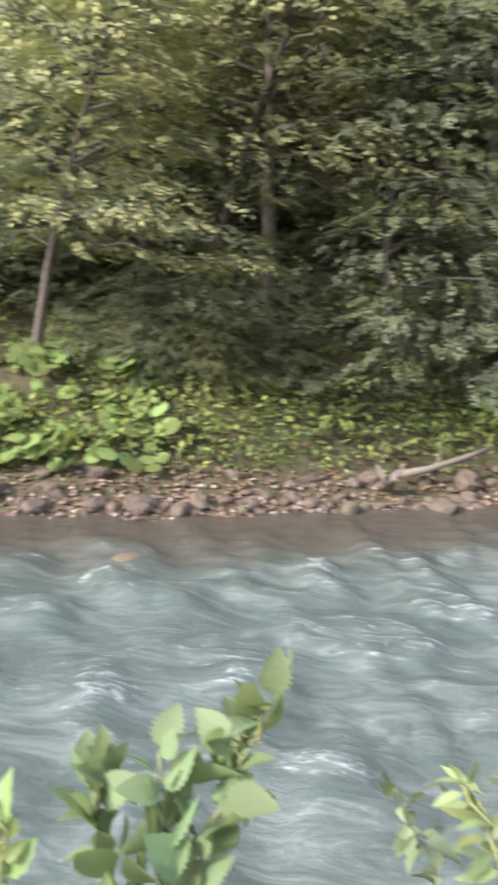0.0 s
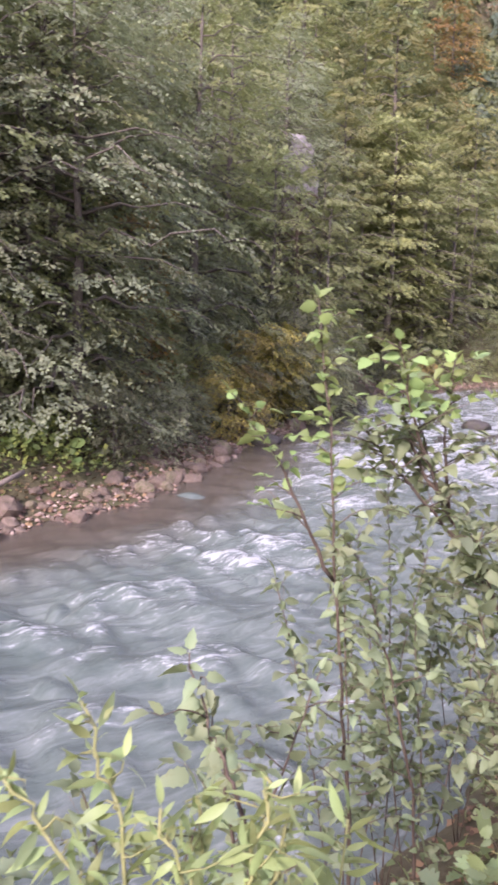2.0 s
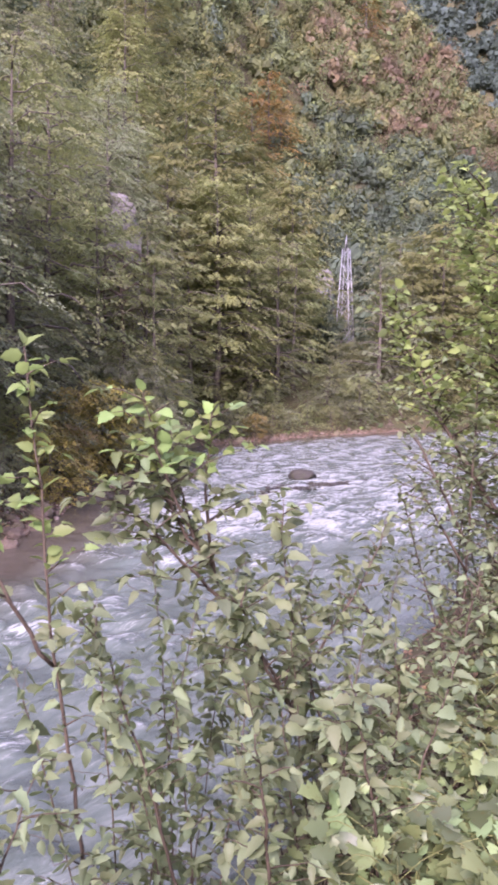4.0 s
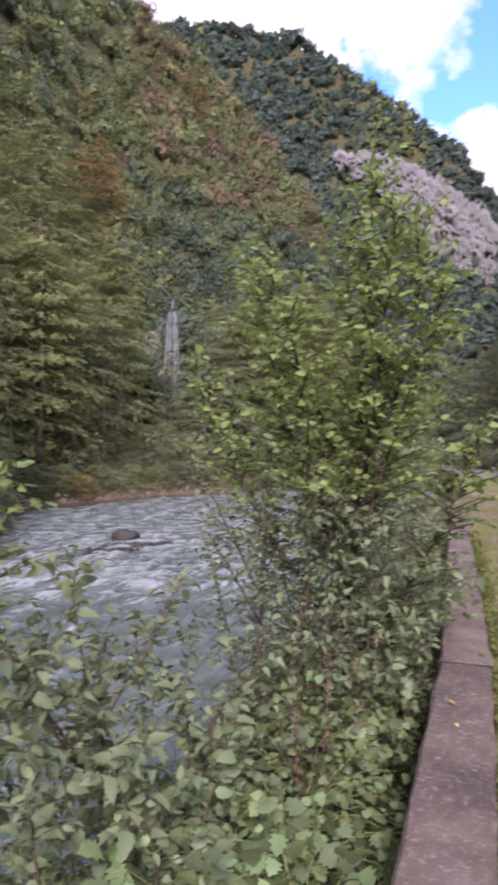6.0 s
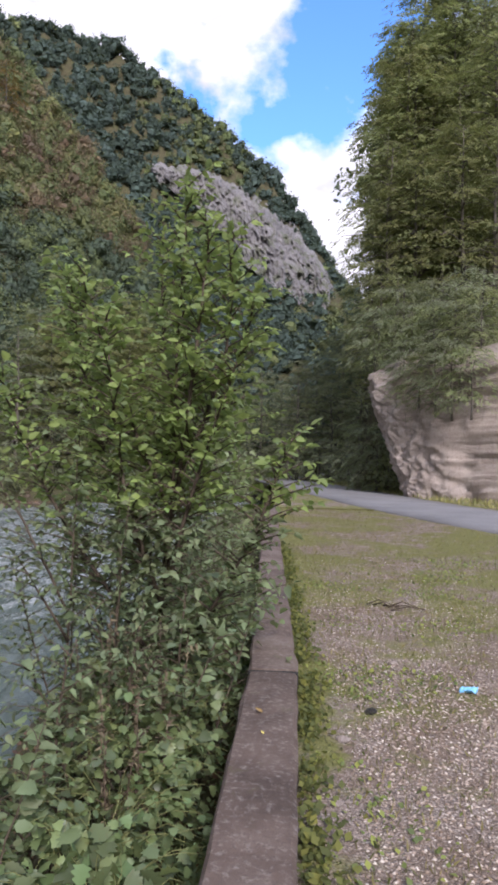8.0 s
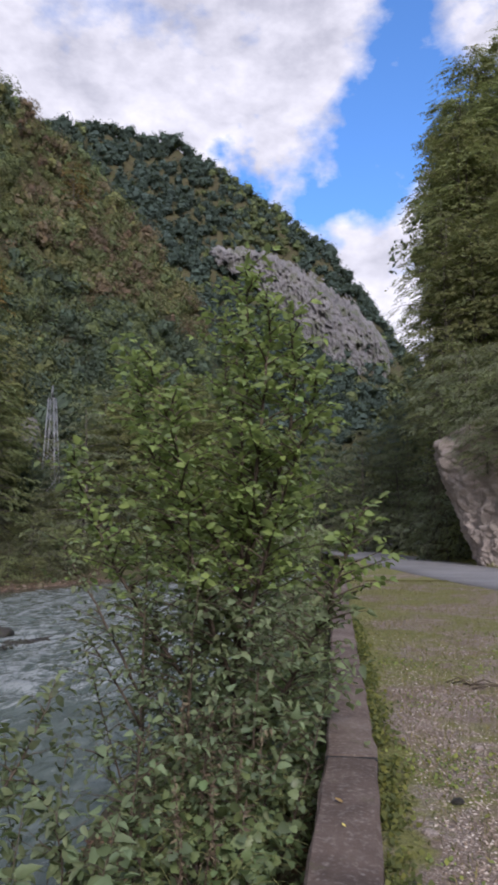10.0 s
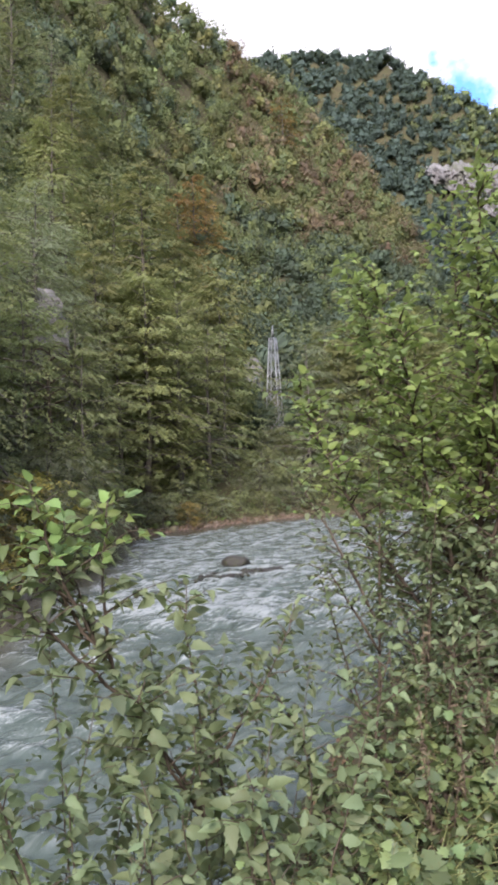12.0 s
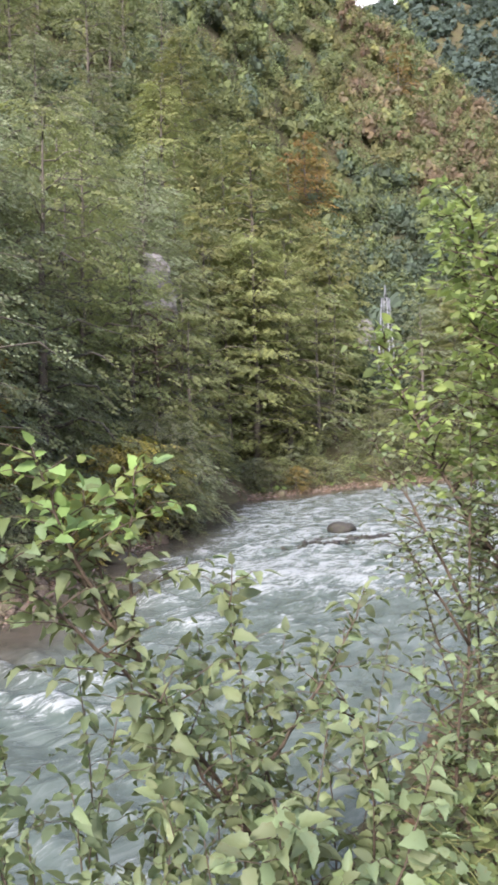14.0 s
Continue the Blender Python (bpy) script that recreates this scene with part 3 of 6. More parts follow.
ss, vv = np.meshgrid(np.concatenate([np.linspace(-28, 0, 30), np.linspace(0.2, 14, 150), np.linspace(14.3, 90, 90)]), np.concatenate([np.linspace(0.2, 4, 45), np.linspace(4.2, 45, 80)]), indexing="ij")
seg_end = 25.4
Q = along_wall(np.minimum(ss, seg_end), vv) + np.maximum(ss - seg_end, 0)[..., None] * np.array((0.907, 0.42))
rd = np.abs(signed(Q, ROAD))
yz = 0.012 * lump(np.concatenate([Q, 0 * Q[..., :1]], -1), 1.6, 4) + 0.03 * np.exp(-((vv - 0.5) / 0.12) ** 2) * 0.5
yz = yz - 0.03 * (rd < 2.6)
grassy = 0.15 * smooth01((ss - 2.5) / 9) + 0.20 * np.exp(-((vv - 0.42) / 0.22) ** 2) - 0.10 * np.exp(-(rd / 1.5) ** 2) - 0.06
inside = ((Q - CLIFF_AT) @ CLIFF_IN)[:-1, :-1] < 6
yard = tagged(new("yard", grid_mesh("yard", np.concatenate([Q, yz[..., None]], -1), M["yard"], keep=inside, grassy=grassy)), "pale gravel yard grown over with short yellowish grass", "gravel", kind="structure")


def ribbon(name, line, width, z, mat, n=140):
    acc = np.concatenate([[0], np.cumsum(np.hypot(*np.diff(line, axis=0).T))])
    t = np.linspace(0, acc[-1], n)
    c = np.stack([np.interp(t, acc, line[:, 0]), np.interp(t, acc, line[:, 1])], -1)
    for _ in range(12):
        c[1:-1] = (c[:-2] + 2 * c[1:-1] + c[2:]) / 4
    tan = unit(np.gradient(c, axis=0))
    nrm = np.stack([-tan[:, 1], tan[:, 0]], -1)
    rows = []
    for w, dz in ((-0.5, -0.12), (-0.5, 0.0), (-0.25, 0.02), (0, 0.03), (0.25, 0.02), (0.5, 0.0), (0.5, -0.12)):
        rows.append(np.concatenate([c + nrm * w * width, np.full((n, 1), z + dz)], -1))
    return grid_mesh(name, np.stack(rows, 1), mat)


tagged(new("road", ribbon("road", ROAD, 4.6, 0.02, M["asphalt"])), "narrow worn grey asphalt road", "road", kind="structure")

wall_ob = tagged(new("retaining_wall"), "low weathered concrete retaining wall stained brown along the river", "wall", kind="structure")
for i in range(len(WALL) - 1):
    a, b = WALL[i], WALL[i + 1]
    d = (b - a) / np.hypot(*(b - a))
    nrm = np.array((d[1], -d[0]))
    L = np.hypot(*(b - a)) - 0.075
    bm = bmesh.new()
    n = max(8, int(L / 0.3))
    prof = [(-0.02, -1.9), (0.0, -0.25), (0.0, 0.095), (0.022, 0.12), (0.19, 0.124), (0.345, 0.12), (0.37, 0.095), (0.375, -0.4)]
    gen = np.random.default_rng(50 + i)
    rows = []
    for j in range(n + 1):
        wob = gen.normal(0, 0.004, (len(prof), 2))
        rows.append([bm.verts.new((j / n * L, -(v + w[0]), z + w[1] + (-0.002 if i % 2 else 0.002))) for (v, z), w in zip(prof, wob)])
    for ra, rb in zip(rows[:-1], rows[1:]):
        for q in range(len(prof) - 1):
            bm.faces.new((ra[q], rb[q], rb[q + 1], ra[q + 1]))
    bm.faces.new(rows[0])
    bm.faces.new(list(reversed(rows[-1])))
    me = bpy.data.meshes.new("wall_block")
    bm.to_mesh(me)
    bm.free()
    me.materials.append(M["concrete"])
    # added black strip: the joint is an open gap, its shade painted
    bm = bmesh.new()
    bmesh.ops.create_cube(bm, size=1.0, matrix=Matrix.Translation((L + 0.0375, -0.188, -0.15)) @ Matrix.Diagonal((0.074, 0.37, 0.53, 1)))
    bmesh.ops.bevel(bm, geom=bm.edges[:], offset=0.008, segments=1, affect="EDGES")
    shade_strip = bpy.data.meshes.new("joint_filler")
    bm.to_mesh(shade_strip)
    bm.free()
    shade_strip.materials.append(M["joint_black"])
    part("joint_filler", shade_strip, wall_ob, "black strip standing in for shade in the open joint", pose(a[0], a[1], 0, 0, 0, math.degrees(math.atan2(d[1], d[0]))))
    part("wall_block", me, wall_ob, m=pose(a[0], a[1], 0, 0, 0, math.degrees(math.atan2(d[1], d[0]))))


# ---- rock faces ----
def rock_block(name, at, yaw, length, depth, height, lean, mat, label, freq=0.45, amp=0.5, res=46, taper=0.85):
    """A weathered rock mass: a rounded block, broken up by noise; lean: how far its top leans towards -x."""
    th = np.linspace(0, 2 * np.pi, res * 2, endpoint=False)
    hs = np.linspace(-0.6, 1.0, res)
    T, Hh = np.meshgrid(np.append(th, th[0]), hs, indexing="ij")
    k2 = 0.28
    cx = np.sign(np.cos(T)) * np.abs(np.cos(T)) ** k2 * length / 2
    cy = np.sign(np.sin(T)) * np.abs(np.sin(T)) ** k2 * depth / 2
    sc = np.where(Hh > 0.82, np.sqrt(np.clip(1 - ((Hh - 0.82) / 0.185) ** 2, 0, 1)), 1) * (1 - (1 - taper) * np.clip(Hh, 0, 1))
    P = np.stack([cx * sc + length / 2 - lean * np.clip(Hh, 0, 1), cy * sc + depth / 2, Hh * height], -1)
    out = unit(np.stack([cx / length, cy / depth, 0.15 + 0 * cx], -1))
    tilt = np.array(Matrix.Rotation(0.5, 3, "X") @ Matrix.Rotation(0.35, 3, "Y"))
    Pr = (P * (1, 1, 0.8)) @ tilt.T
    blocky = crag(Pr + 40, freq * 0.7, 3)
    bumpy = 2.0 * (np.floor(blocky * 9) / 9 * 0.2 + blocky * 0.8 - 0.5) + 1.3 * (crag(Pr + 11, freq * 2.2, 4) - 0.5) + 0.7 * (np.abs(crag(Pr + 5, freq * 5, 3) - 0.5) * 2)
    P[..., 2] += np.clip(Hh, 0, 1) ** 2 * height * 0.22 * (crag(P * (1, 1, 0.01), freq * 0.6, 3) - 0.5)
    P = P + out * (amp * bumpy)[..., None]
    ob = tagged(new(name, grid_mesh(name, P, mat, smooth=False)), label, "rock")
    ob.matrix_basis = pose(at[0], at[1], at[2], 0, 0, yaw)
    return ob


rock_block("roadside_cliff", (37.6, 10.0, -0.5), math.degrees(math.atan2(-0.90, -0.44)), 19, 10, 8.0, 4.4, M["road_rock"], "bare pinkish grey limestone cliff overhanging the road verge", 1.25, 0.5, 150, 0.95)


def polar(az, r, el):
    a = np.radians(az)
    return np.stack([EYE[0] + r * np.sin(a), EYE[1] + r * np.cos(a), 1.65 + r * np.tan(np.radians(el))], -1)


# pale cliff band under the far ridge
BAND = (50.5, 51.5, 54.8, 58.0, 61.0, 64.2, 66.9, 69.1, 70.8)
caz = np.linspace(54.6, 70.8, 180)
top = np.interp(caz, BAND, (23.6, 23.4, 22.3, 21.9, 21.4, 19.6, 17.8, 14.8, 11.3))
low = np.interp(caz, BAND, (23.3, 22.8, 20.9, 19.3, 16.6, 13.7, 12.3, 11.3, 10.4))
ragged = np.stack([caz * 1.4, 0 * caz, 0 * caz], -1)
top = top + 0.5 * lump(ragged, 1.6, 4) - 0.2
low = np.minimum(low + 0.8 * lump(ragged + 5, 1.3, 4), top - 0.15)
tt = np.linspace(0, 1, 90)
A2, T2 = np.meshgrid(caz, tt, indexing="ij")
E2 = low[:, None] + (top - low)[:, None] * T2
rise = np.interp(A2, AZ2, RISE2)
R2 = 235 + 145 * np.clip((E2 + 1.0) / (rise + 1.0), 0, 1) ** 1.25 - 9
side_rim = smooth01(np.minimum(A2 - caz[0], caz[-1] - A2) * 0.6)
rim = side_rim * smooth01((1 - T2) * 5.0)
folds = np.stack([A2 * 6, E2 * 2.2, 0 * A2], -1)
R2 = R2 + 9.0 - 8.0 * side_rim * smooth01(T2 * 1.4) - 9.0 * rim + 7.0 * np.abs(lump(folds * (1.6, 1, 1), 1.1, 4)) - 1.5 + 5.0 * lump(np.stack([A2 * 4, E2 * 4, 0 * A2], -1), 0.45, 5) + 6.0 * crag(folds * (1, 2.6, 1), 0.8, 4)
C = polar(A2, R2, E2)
keepc = (lump(C, 0.14, 4) * 1.3 + 2.2 * rim * smooth01(T2 * 6) > 0.15)[:-1, :-1]
tagged(new("far_cliff", grid_mesh("far_cliff", C, M["limestone"], smooth=False, keep=keepc)), "pale grey limestone cliff band high on the wooded mountain", "cliff", kind="structure")
rock_block("rock_outcrop", (*polar(41.0, 84, 3.0)[:2], 5.0), -42, 2.2, 2.2, 9.8, 0.0, M["outcrop"], "grey rock outcrop among trees beside the pylon", 0.6, 0.5, 30)
rock_block("rock_outcrop", (*polar(25.0, 43.5, 3.0)[:2], 4.6), -28, 2.0, 2.0, 7.8, 0.0, M["outcrop"], "pale rock outcrop showing through dark branches", 1.3, 0.55, 60, 0.8)

# ---- trees ----
def make_tree(name, H, R, leaf, seed, label, limbs=24, sprays=24, leaf_len=0.125, low=0.06, droop=0.35, lean=(0, 0), bark="bark", shape=0.7, tilt=0.65):
    gen = np.random.default_rng(seed)
    tree = tagged(new(name), label, "tree")
    tb = Tubes()
    hz = np.linspace(-0.6, H * 0.96, 9)
    trunk = np.stack([gen.normal(0, 0.035 * H * 0.12, 9).cumsum() + lean[0] * np.clip(hz / H, 0, 1) ** 1.4, gen.normal(0, 0.035 * H * 0.12, 9).cumsum() + lean[1] * np.clip(hz / H, 0, 1) ** 1.4, hz], -1)
    tb.add(trunk, (0.016 * H + 0.02, 0.012), 7)
    bases, dirs, norms = [], [], []
    for i in range(limbs):
        f = low + (0.97 - low) * ((i + 0.5) / limbs) ** 0.9
        a = i * 2.399 + gen.normal(0, 0.35)
        prof = (math.sin(math.pi * min(1, (f * (1 - 0.25) + 0.22))) ** shape) * gen.uniform(0.7, 1.15)
        Ln = R * max(prof, 0.18)
        start = np.array([np.interp(f * H, hz, trunk[:, j]) for j in range(3)])
        out = np.array((math.cos(a), math.sin(a), 0.0))
        rise_l = 0.55 * Ln * (0.35 + 0.8 * f)
        u = np.linspace(0, 1, 6)[:, None]
        line = start + out * Ln * u + np.array((0, 0, 1)) * (rise_l * u - droop * Ln * u ** 2.2 * 1.2)
        line[1:] += gen.normal(0, 0.04 * Ln, (5, 3))
        tb.add(line, (0.006 * H * (1.1 - f) + 0.012, 0.006), 4)
        n = max(8, int(sprays * (0.5 + 0.6 * Ln / R)))
        tpos = gen.uniform(0.18, 1.05, n)
        p = np.stack([np.interp(tpos, u[:, 0], line[:, j]) for j in range(3)], -1)
        side = np.array((-math.sin(a), math.cos(a), 0.0))
        sw = gen.normal(0, 0.30, n) * Ln * (1.15 - 0.5 * tpos)
        p = p + side * sw[:, None] + gen.normal(0, 0.10, (n, 3)) * (1, 1, 0.8)
        d = out + side * (sw / (0.35 * Ln + 0.1))[:, None] * 0.8 + gen.normal(0, 0.3, (n, 3)) * (1, 1, 0.25) + np.array((0, 0, -0.25 - droop * 0.5))
        bases.append(p)
        dirs.append(unit(d))
        norms.append(unit(np.array((0, 0, 0.9)) + out * tilt + gen.normal(0, 0.3, (n, 3))))
    B, D, N = np.concatenate(bases), np.concatenate(dirs), np.concatenate(norms)
    per = 9
    n = len(B)
    S = unit(np.cross(D, N))
    quads = []
    for j in range(per):
        step = (j // 2 + 0.3) / 4.2
        sgn = 1 if j % 2 else -1
        L = leaf_len * gen.uniform(0.75, 1.3, n)
        at = B + D * (step * leaf_len * 3.6) + gen.normal(0, 0.02, (n, 3)) - np.array((0, 0, 1)) * (step ** 2 * leaf_len * 0.5)
        al = D * 0.75 + S * sgn * (0.8 if j < per - 1 else 0.0) + np.array((0, 0, -0.15)) + gen.normal(0, 0.16, (n, 3))
        quads.append(leaf_quads(at, al, N + gen.normal(0, 0.28, (n, 3)), L, L * gen.uniform(0.5, 0.72, n)))
    part("trunk", tb.mesh("trunk", M[bark]), tree)
    part("crown", mesh_of("crown", np.concatenate(quads), 4, M[leaf]), tree)
    return tree


KINDS = {
    "dark_tall": make_tree("broadleaf_tree", 16, 3.9, "dark", 11, "tall broadleaf tree with dark green drooping foliage on the bank", 46, 36, leaf_len=0.135),
    "dark_mid": make_tree("broadleaf_tree", 10, 3.3, "grey", 12, "broadleaf tree with dark layered foliage over the bank", 36, 42, leaf_len=0.095),
    "green": make_tree("broadleaf_tree", 12, 3.2, "green", 13, "green broadleaf tree on the steep slope", 32, 29),
    "yellow": make_tree("broadleaf_tree", 14, 2.9, "yellow", 14, "slender tree with yellowing green foliage", 46, 38, leaf_len=0.15),
    "orange": make_tree("autumn_tree", 7.5, 2.0, "orange", 15, "small tree with orange autumn leaves", 24, 26),
    "shrub": make_tree("shrub", 4.2, 2.5, "dark", 16, "dark green overhanging shrub at the water's edge", 20, 33, leaf_len=0.10, low=0.03, droop=0.5, shape=0.5),
    "shrub_green": make_tree("shrub", 3.6, 2.2, "green", 17, "green overhanging shrub on the stony bank", 20, 32, leaf_len=0.10, low=0.03, droop=0.5, shape=0.5),
    "shrub_yellow": make_tree("shrub", 3.4, 1.8, "gold", 18, "shrub with golden autumn leaves beside the river", 18, 26, low=0.05, droop=0.4, shape=0.5),
    "layered": make_tree("shrub", 3.0, 2.7, "grey", 26, "dark shrub with level layered branches overhanging the bank", 22, 34, leaf_len=0.105, low=0.05, droop=0.12, shape=0.45, tilt=0.2),
    "layered_yellow": make_tree("shrub", 2.8, 2.4, "yellow", 27, "yellowing shrub with level layered branches over the bank", 18, 30, leaf_len=0.10, low=0.1, droop=0.12, shape=0.45, tilt=0.2),
    "stout": make_tree("broadleaf_tree", 13, 4.6, "green", 23, "stout grey-trunked broadleaf tree standing behind bank shrubs", 34, 27, leaf_len=0.14, low=0.40, shape=0.5),
    "pale": make_tree("broadleaf_tree", 7.6, 3.8, "pale", 19, "tree with pale yellow-green hanging leaves over the bank", 26, 50, leaf_len=0.125, low=0.3, droop=0.25, lean=(2.8, -1.6)),
}
used_first = set()


def plant(kind, x, y, size=1.0, sink=0.2):
    z = float(terrain(np.array([x]), np.array([y]))[0]) - sink
    m = pose(x, y, z, 0, 0, rng.uniform(0, 360) if kind != "pale" else 0) @ Matrix.Scale(size, 4)
    if kind not in used_first:
        used_first.add(kind)
        KINDS[kind].matrix_basis = m
        return KINDS[kind]
    return copy_thing(KINDS[kind], m)


def bank_point(s, d):
    seg = np.hypot(*np.diff(FAR_BANK, axis=0).T)
    acc = np.concatenate([[0], np.cumsum(seg)])
    q = np.array((np.interp(s, acc, FAR_BANK[:, 0]), np.interp(s, acc, FAR_BANK[:, 1])))
    q2 = np.array((np.interp(s + 2.5, acc, FAR_BANK[:, 0]), np.interp(s + 2.5, acc, FAR_BANK[:, 1])))
    q1 = np.array((np.interp(s - 2.5, acc, FAR_BANK[:, 0]), np.interp(s - 2.5, acc, FAR_BANK[:, 1])))
    t = (q2 - q1) / np.hypot(*(q2 - q1))
    return q + np.array((-t[1], t[0])) * d


def view_of(x, y):
    return math.degrees(math.atan2(x - EYE[0], y - EYE[1])), math.hypot(x - EYE[0], y - EYE[1])


def clear(x, y, height, size=3.0):
    """False where a tree would hide what shows between the trees."""
    az, r = view_of(x, y)
    z = float(terrain(np.array([x]), np.array([y]))[0])
    el = math.degrees(math.atan2(z + height - 1.65, r))
    w = math.degrees(size / r)
    if 42.0 - w * 0.55 < az < 44.4 + w * 0.55 and r < 79 and el > 3.8:
        return False
    if 24.3 < az < 27.3 and r < 41 and el > 9.0:
        return False
    if 21.5 < az < 26.5 and r < 28.5 and el > -3.0:
        return False
    if -15.2 - 0.4 * w < az < -10.4 + 0.4 * w and r < 18.2 and el > 0.8:
        return False
    return True


acc0 = np.concatenate([[0], np.cumsum(np.hypot(*np.diff(FAR_BANK, axis=0).T))])
S_FROM, S_TO = acc0[3] - 9, acc0[-3] + 8
for d, gap_s, kinds in ((3.3, 2.3, ("shrub", "shrub", "shrub_green")), (5.6, 2.3, ("shrub", "dark_mid", "shrub")), (8.6, 2.8, ("shrub", "dark_mid", "shrub_green")), (4.6, 2.9, ("dark_mid", "shrub", "dark_mid", "green")), (7.4, 3.3, ("dark_tall", "dark_mid", "green")),
                        (11, 4.2, ("dark_tall", "green", "dark_tall", "yellow"))):
    s = S_FROM + rng.uniform(0, 2)
    while s < S_TO:
        x, y = bank_point(s, d + rng.normal(0, 0.5))
        az, r = view_of(x, y)
        s += gap_s * rng.uniform(0.75, 1.25) * (1.0 if r < 50 else 1.25)
        kind = kinds[int(rng.integers(len(kinds)))]
        if az > 29 and kind == "dark_mid" and rng.uniform() < 0.6:
            kind = "green"
        if az > 29 and d > 4 and rng.uniform() < 0.45:
            kind = "yellow"
        if az > 33 and d > 7 and rng.uniform() < 0.03:
            kind = "orange"
        size = rng.uniform(0.8, 1.2) * (1.0 if d > 4 else 0.85)
        if kind.startswith("shrub") and d > 4:
            size *= 1.35
        if d < 4 and az < 9:
            x, y = bank_point(s, d + 1.5)
            size *= 1.15
        hgt = {"dark_tall": 16, "dark_mid": 10, "green": 12, "yellow": 14, "orange": 7.5, "shrub": 4.2, "shrub_green": 3.6}[kind] * size
        if az < -19 and d < 5 or signed(np.array([[x, y]]), FAR_BANK)[0] < 1.6 or not clear(x, y, hgt):
            continue
        plant(kind, x, y, size)
for d, gap_s in ((15.5, 4.6), (20.5, 5.2), (26.5, 6.0), (34, 6.0), (42, 6.0), (51, 6.5), (61, 7.5)):
    s = acc0[6] + rng.uniform(0, 3)
    while s < acc0[-5] + 10:
        x, y = bank_point(s, d + rng.normal(0, 1.2))
        az, r = view_of(x, y)
        s += gap_s * rng.uniform(0.8, 1.2)
        kind = ("dark_tall", "green", "yellow", "green")[int(rng.integers(4))] if az > 22 else ("dark_tall", "green")[int(rng.integers(2))]
        size = rng.uniform(0.9, 1.25) * (1.25 if d > 30 else 1.0)
        if 32 < az < 41 and rng.uniform() < 0.5:
            kind, size = "yellow", size * 1.15
        if 8 < az < (46 if d < 30 else 40.0) and r < 116 and clear(x, y, 14 * size):
            plant(kind, x, y, size)
for s in np.arange(acc0[8] + 0.5, acc0[-3] + 6, 1.9):
    q = bank_point(s, 1.9 + rng.normal(0, 0.3))
    if signed(q[None], FAR_BANK)[0] > 1.0 and not 21.5 < view_of(*q)[0] < 26.0:
        plant("shrub" if rng.uniform() < 0.6 else "shrub_green", q[0], q[1], rng.uniform(0.5, 0.85))
for x, y, kind, size in ((-7.5, 14.5, "pale", 1.0), (-4.7, 17.4, "pale", 1.15), (-2.95, 16.7, "stout", 1.0), (9.4, 22.6, "shrub_yellow", 0.7), (10.6, 24.9, "shrub_yellow", 1.0), (12.5, 26.0, "shrub_yellow", 1.15), (12.0, 26.3, "shrub_yellow", 1.3), (9.6, 24.6, "shrub_yellow", 0.9), (24.5, 41.0, "shrub_yellow", 0.9), (13.6, 27.5, "shrub_yellow", 1.35), (13.0, 26.6, "shrub_yellow", 0.95), (30.8, 40.6, "shrub_yellow", 0.8), (65.6, 82.6, "orange", 1.35), (62.5, 90.5, "shrub_yellow", 2.4)):
    plant(kind, x, y, size)
for s in np.arange(acc0[3] + 1.2, acc0[7] + 2.5, 1.25):
    for d, size in ((3.9, 0.55), (5.0, 0.85)):
        q = bank_point(s + rng.normal(0, 0.4), d + rng.normal(0, 0.25))
        plant("shrub" if rng.uniform() < 0.7 else "shrub_green", q[0], q[1], size * rng.uniform(0.8, 1.2), 0.3)
for s in np.arange(acc0[3] + 1.2, acc0[7] + 1.0, 0.85):
    q = bank_point(s + rng.normal(0, 0.25), 4.3 + rng.normal(0, 0.2))
    plant("shrub_green" if rng.uniform() < 0.6 else "shrub", q[0], q[1], rng.uniform(0.32, 0.5), 0.25)
for i, s in enumerate(np.arange(acc0[3] - 6.0, acc0[7] + 2.0, 1.3)):
    q = bank_point(s, 6.2 if view_of(*bank_point(s, 4.2))[0] < -19 else 4.1 + 0.3 * (i % 2))
    plant("layered_yellow" if i % 4 == 2 else "layered", q[0], q[1], rng.uniform(0.62, 0.85), 0.2)
    q = bank_point(s + 0.6, 7.2)
    plant("layered", q[0], q[1], rng.uniform(0.8, 1.0), 0.2)
for x, y, kind, size in ((0.8, 19.2, "green", 0.8), (3.4, 20.0, "green", 0.9), (2.0, 22.0, "dark_tall", 1.0), (-0.5, 21.5, "green", 1.0), (5.0, 23.0, "dark_tall", 1.0), (-6.0, 20.0, "dark_tall", 1.0), (-9.0, 18.5, "green", 0.9), (-0.3, 17.3, "dark_mid", 0.85), (1.7, 17.7, "dark_mid", 0.9), (3.6, 18.6, "dark_mid", 0.95)):
    plant(kind, x, y, size)
for az, r, size in ((25.9, 39.8, 0.55), (27.2, 39.8, 0.6), (25.0, 39.5, 0.75), (28.0, 39.5, 0.8), (24.4, 37.5, 0.8), (28.8, 38, 0.75)):
    q = polar(np.array(az), r, 0.0)
    plant("green", float(q[0]), float(q[1]), size)


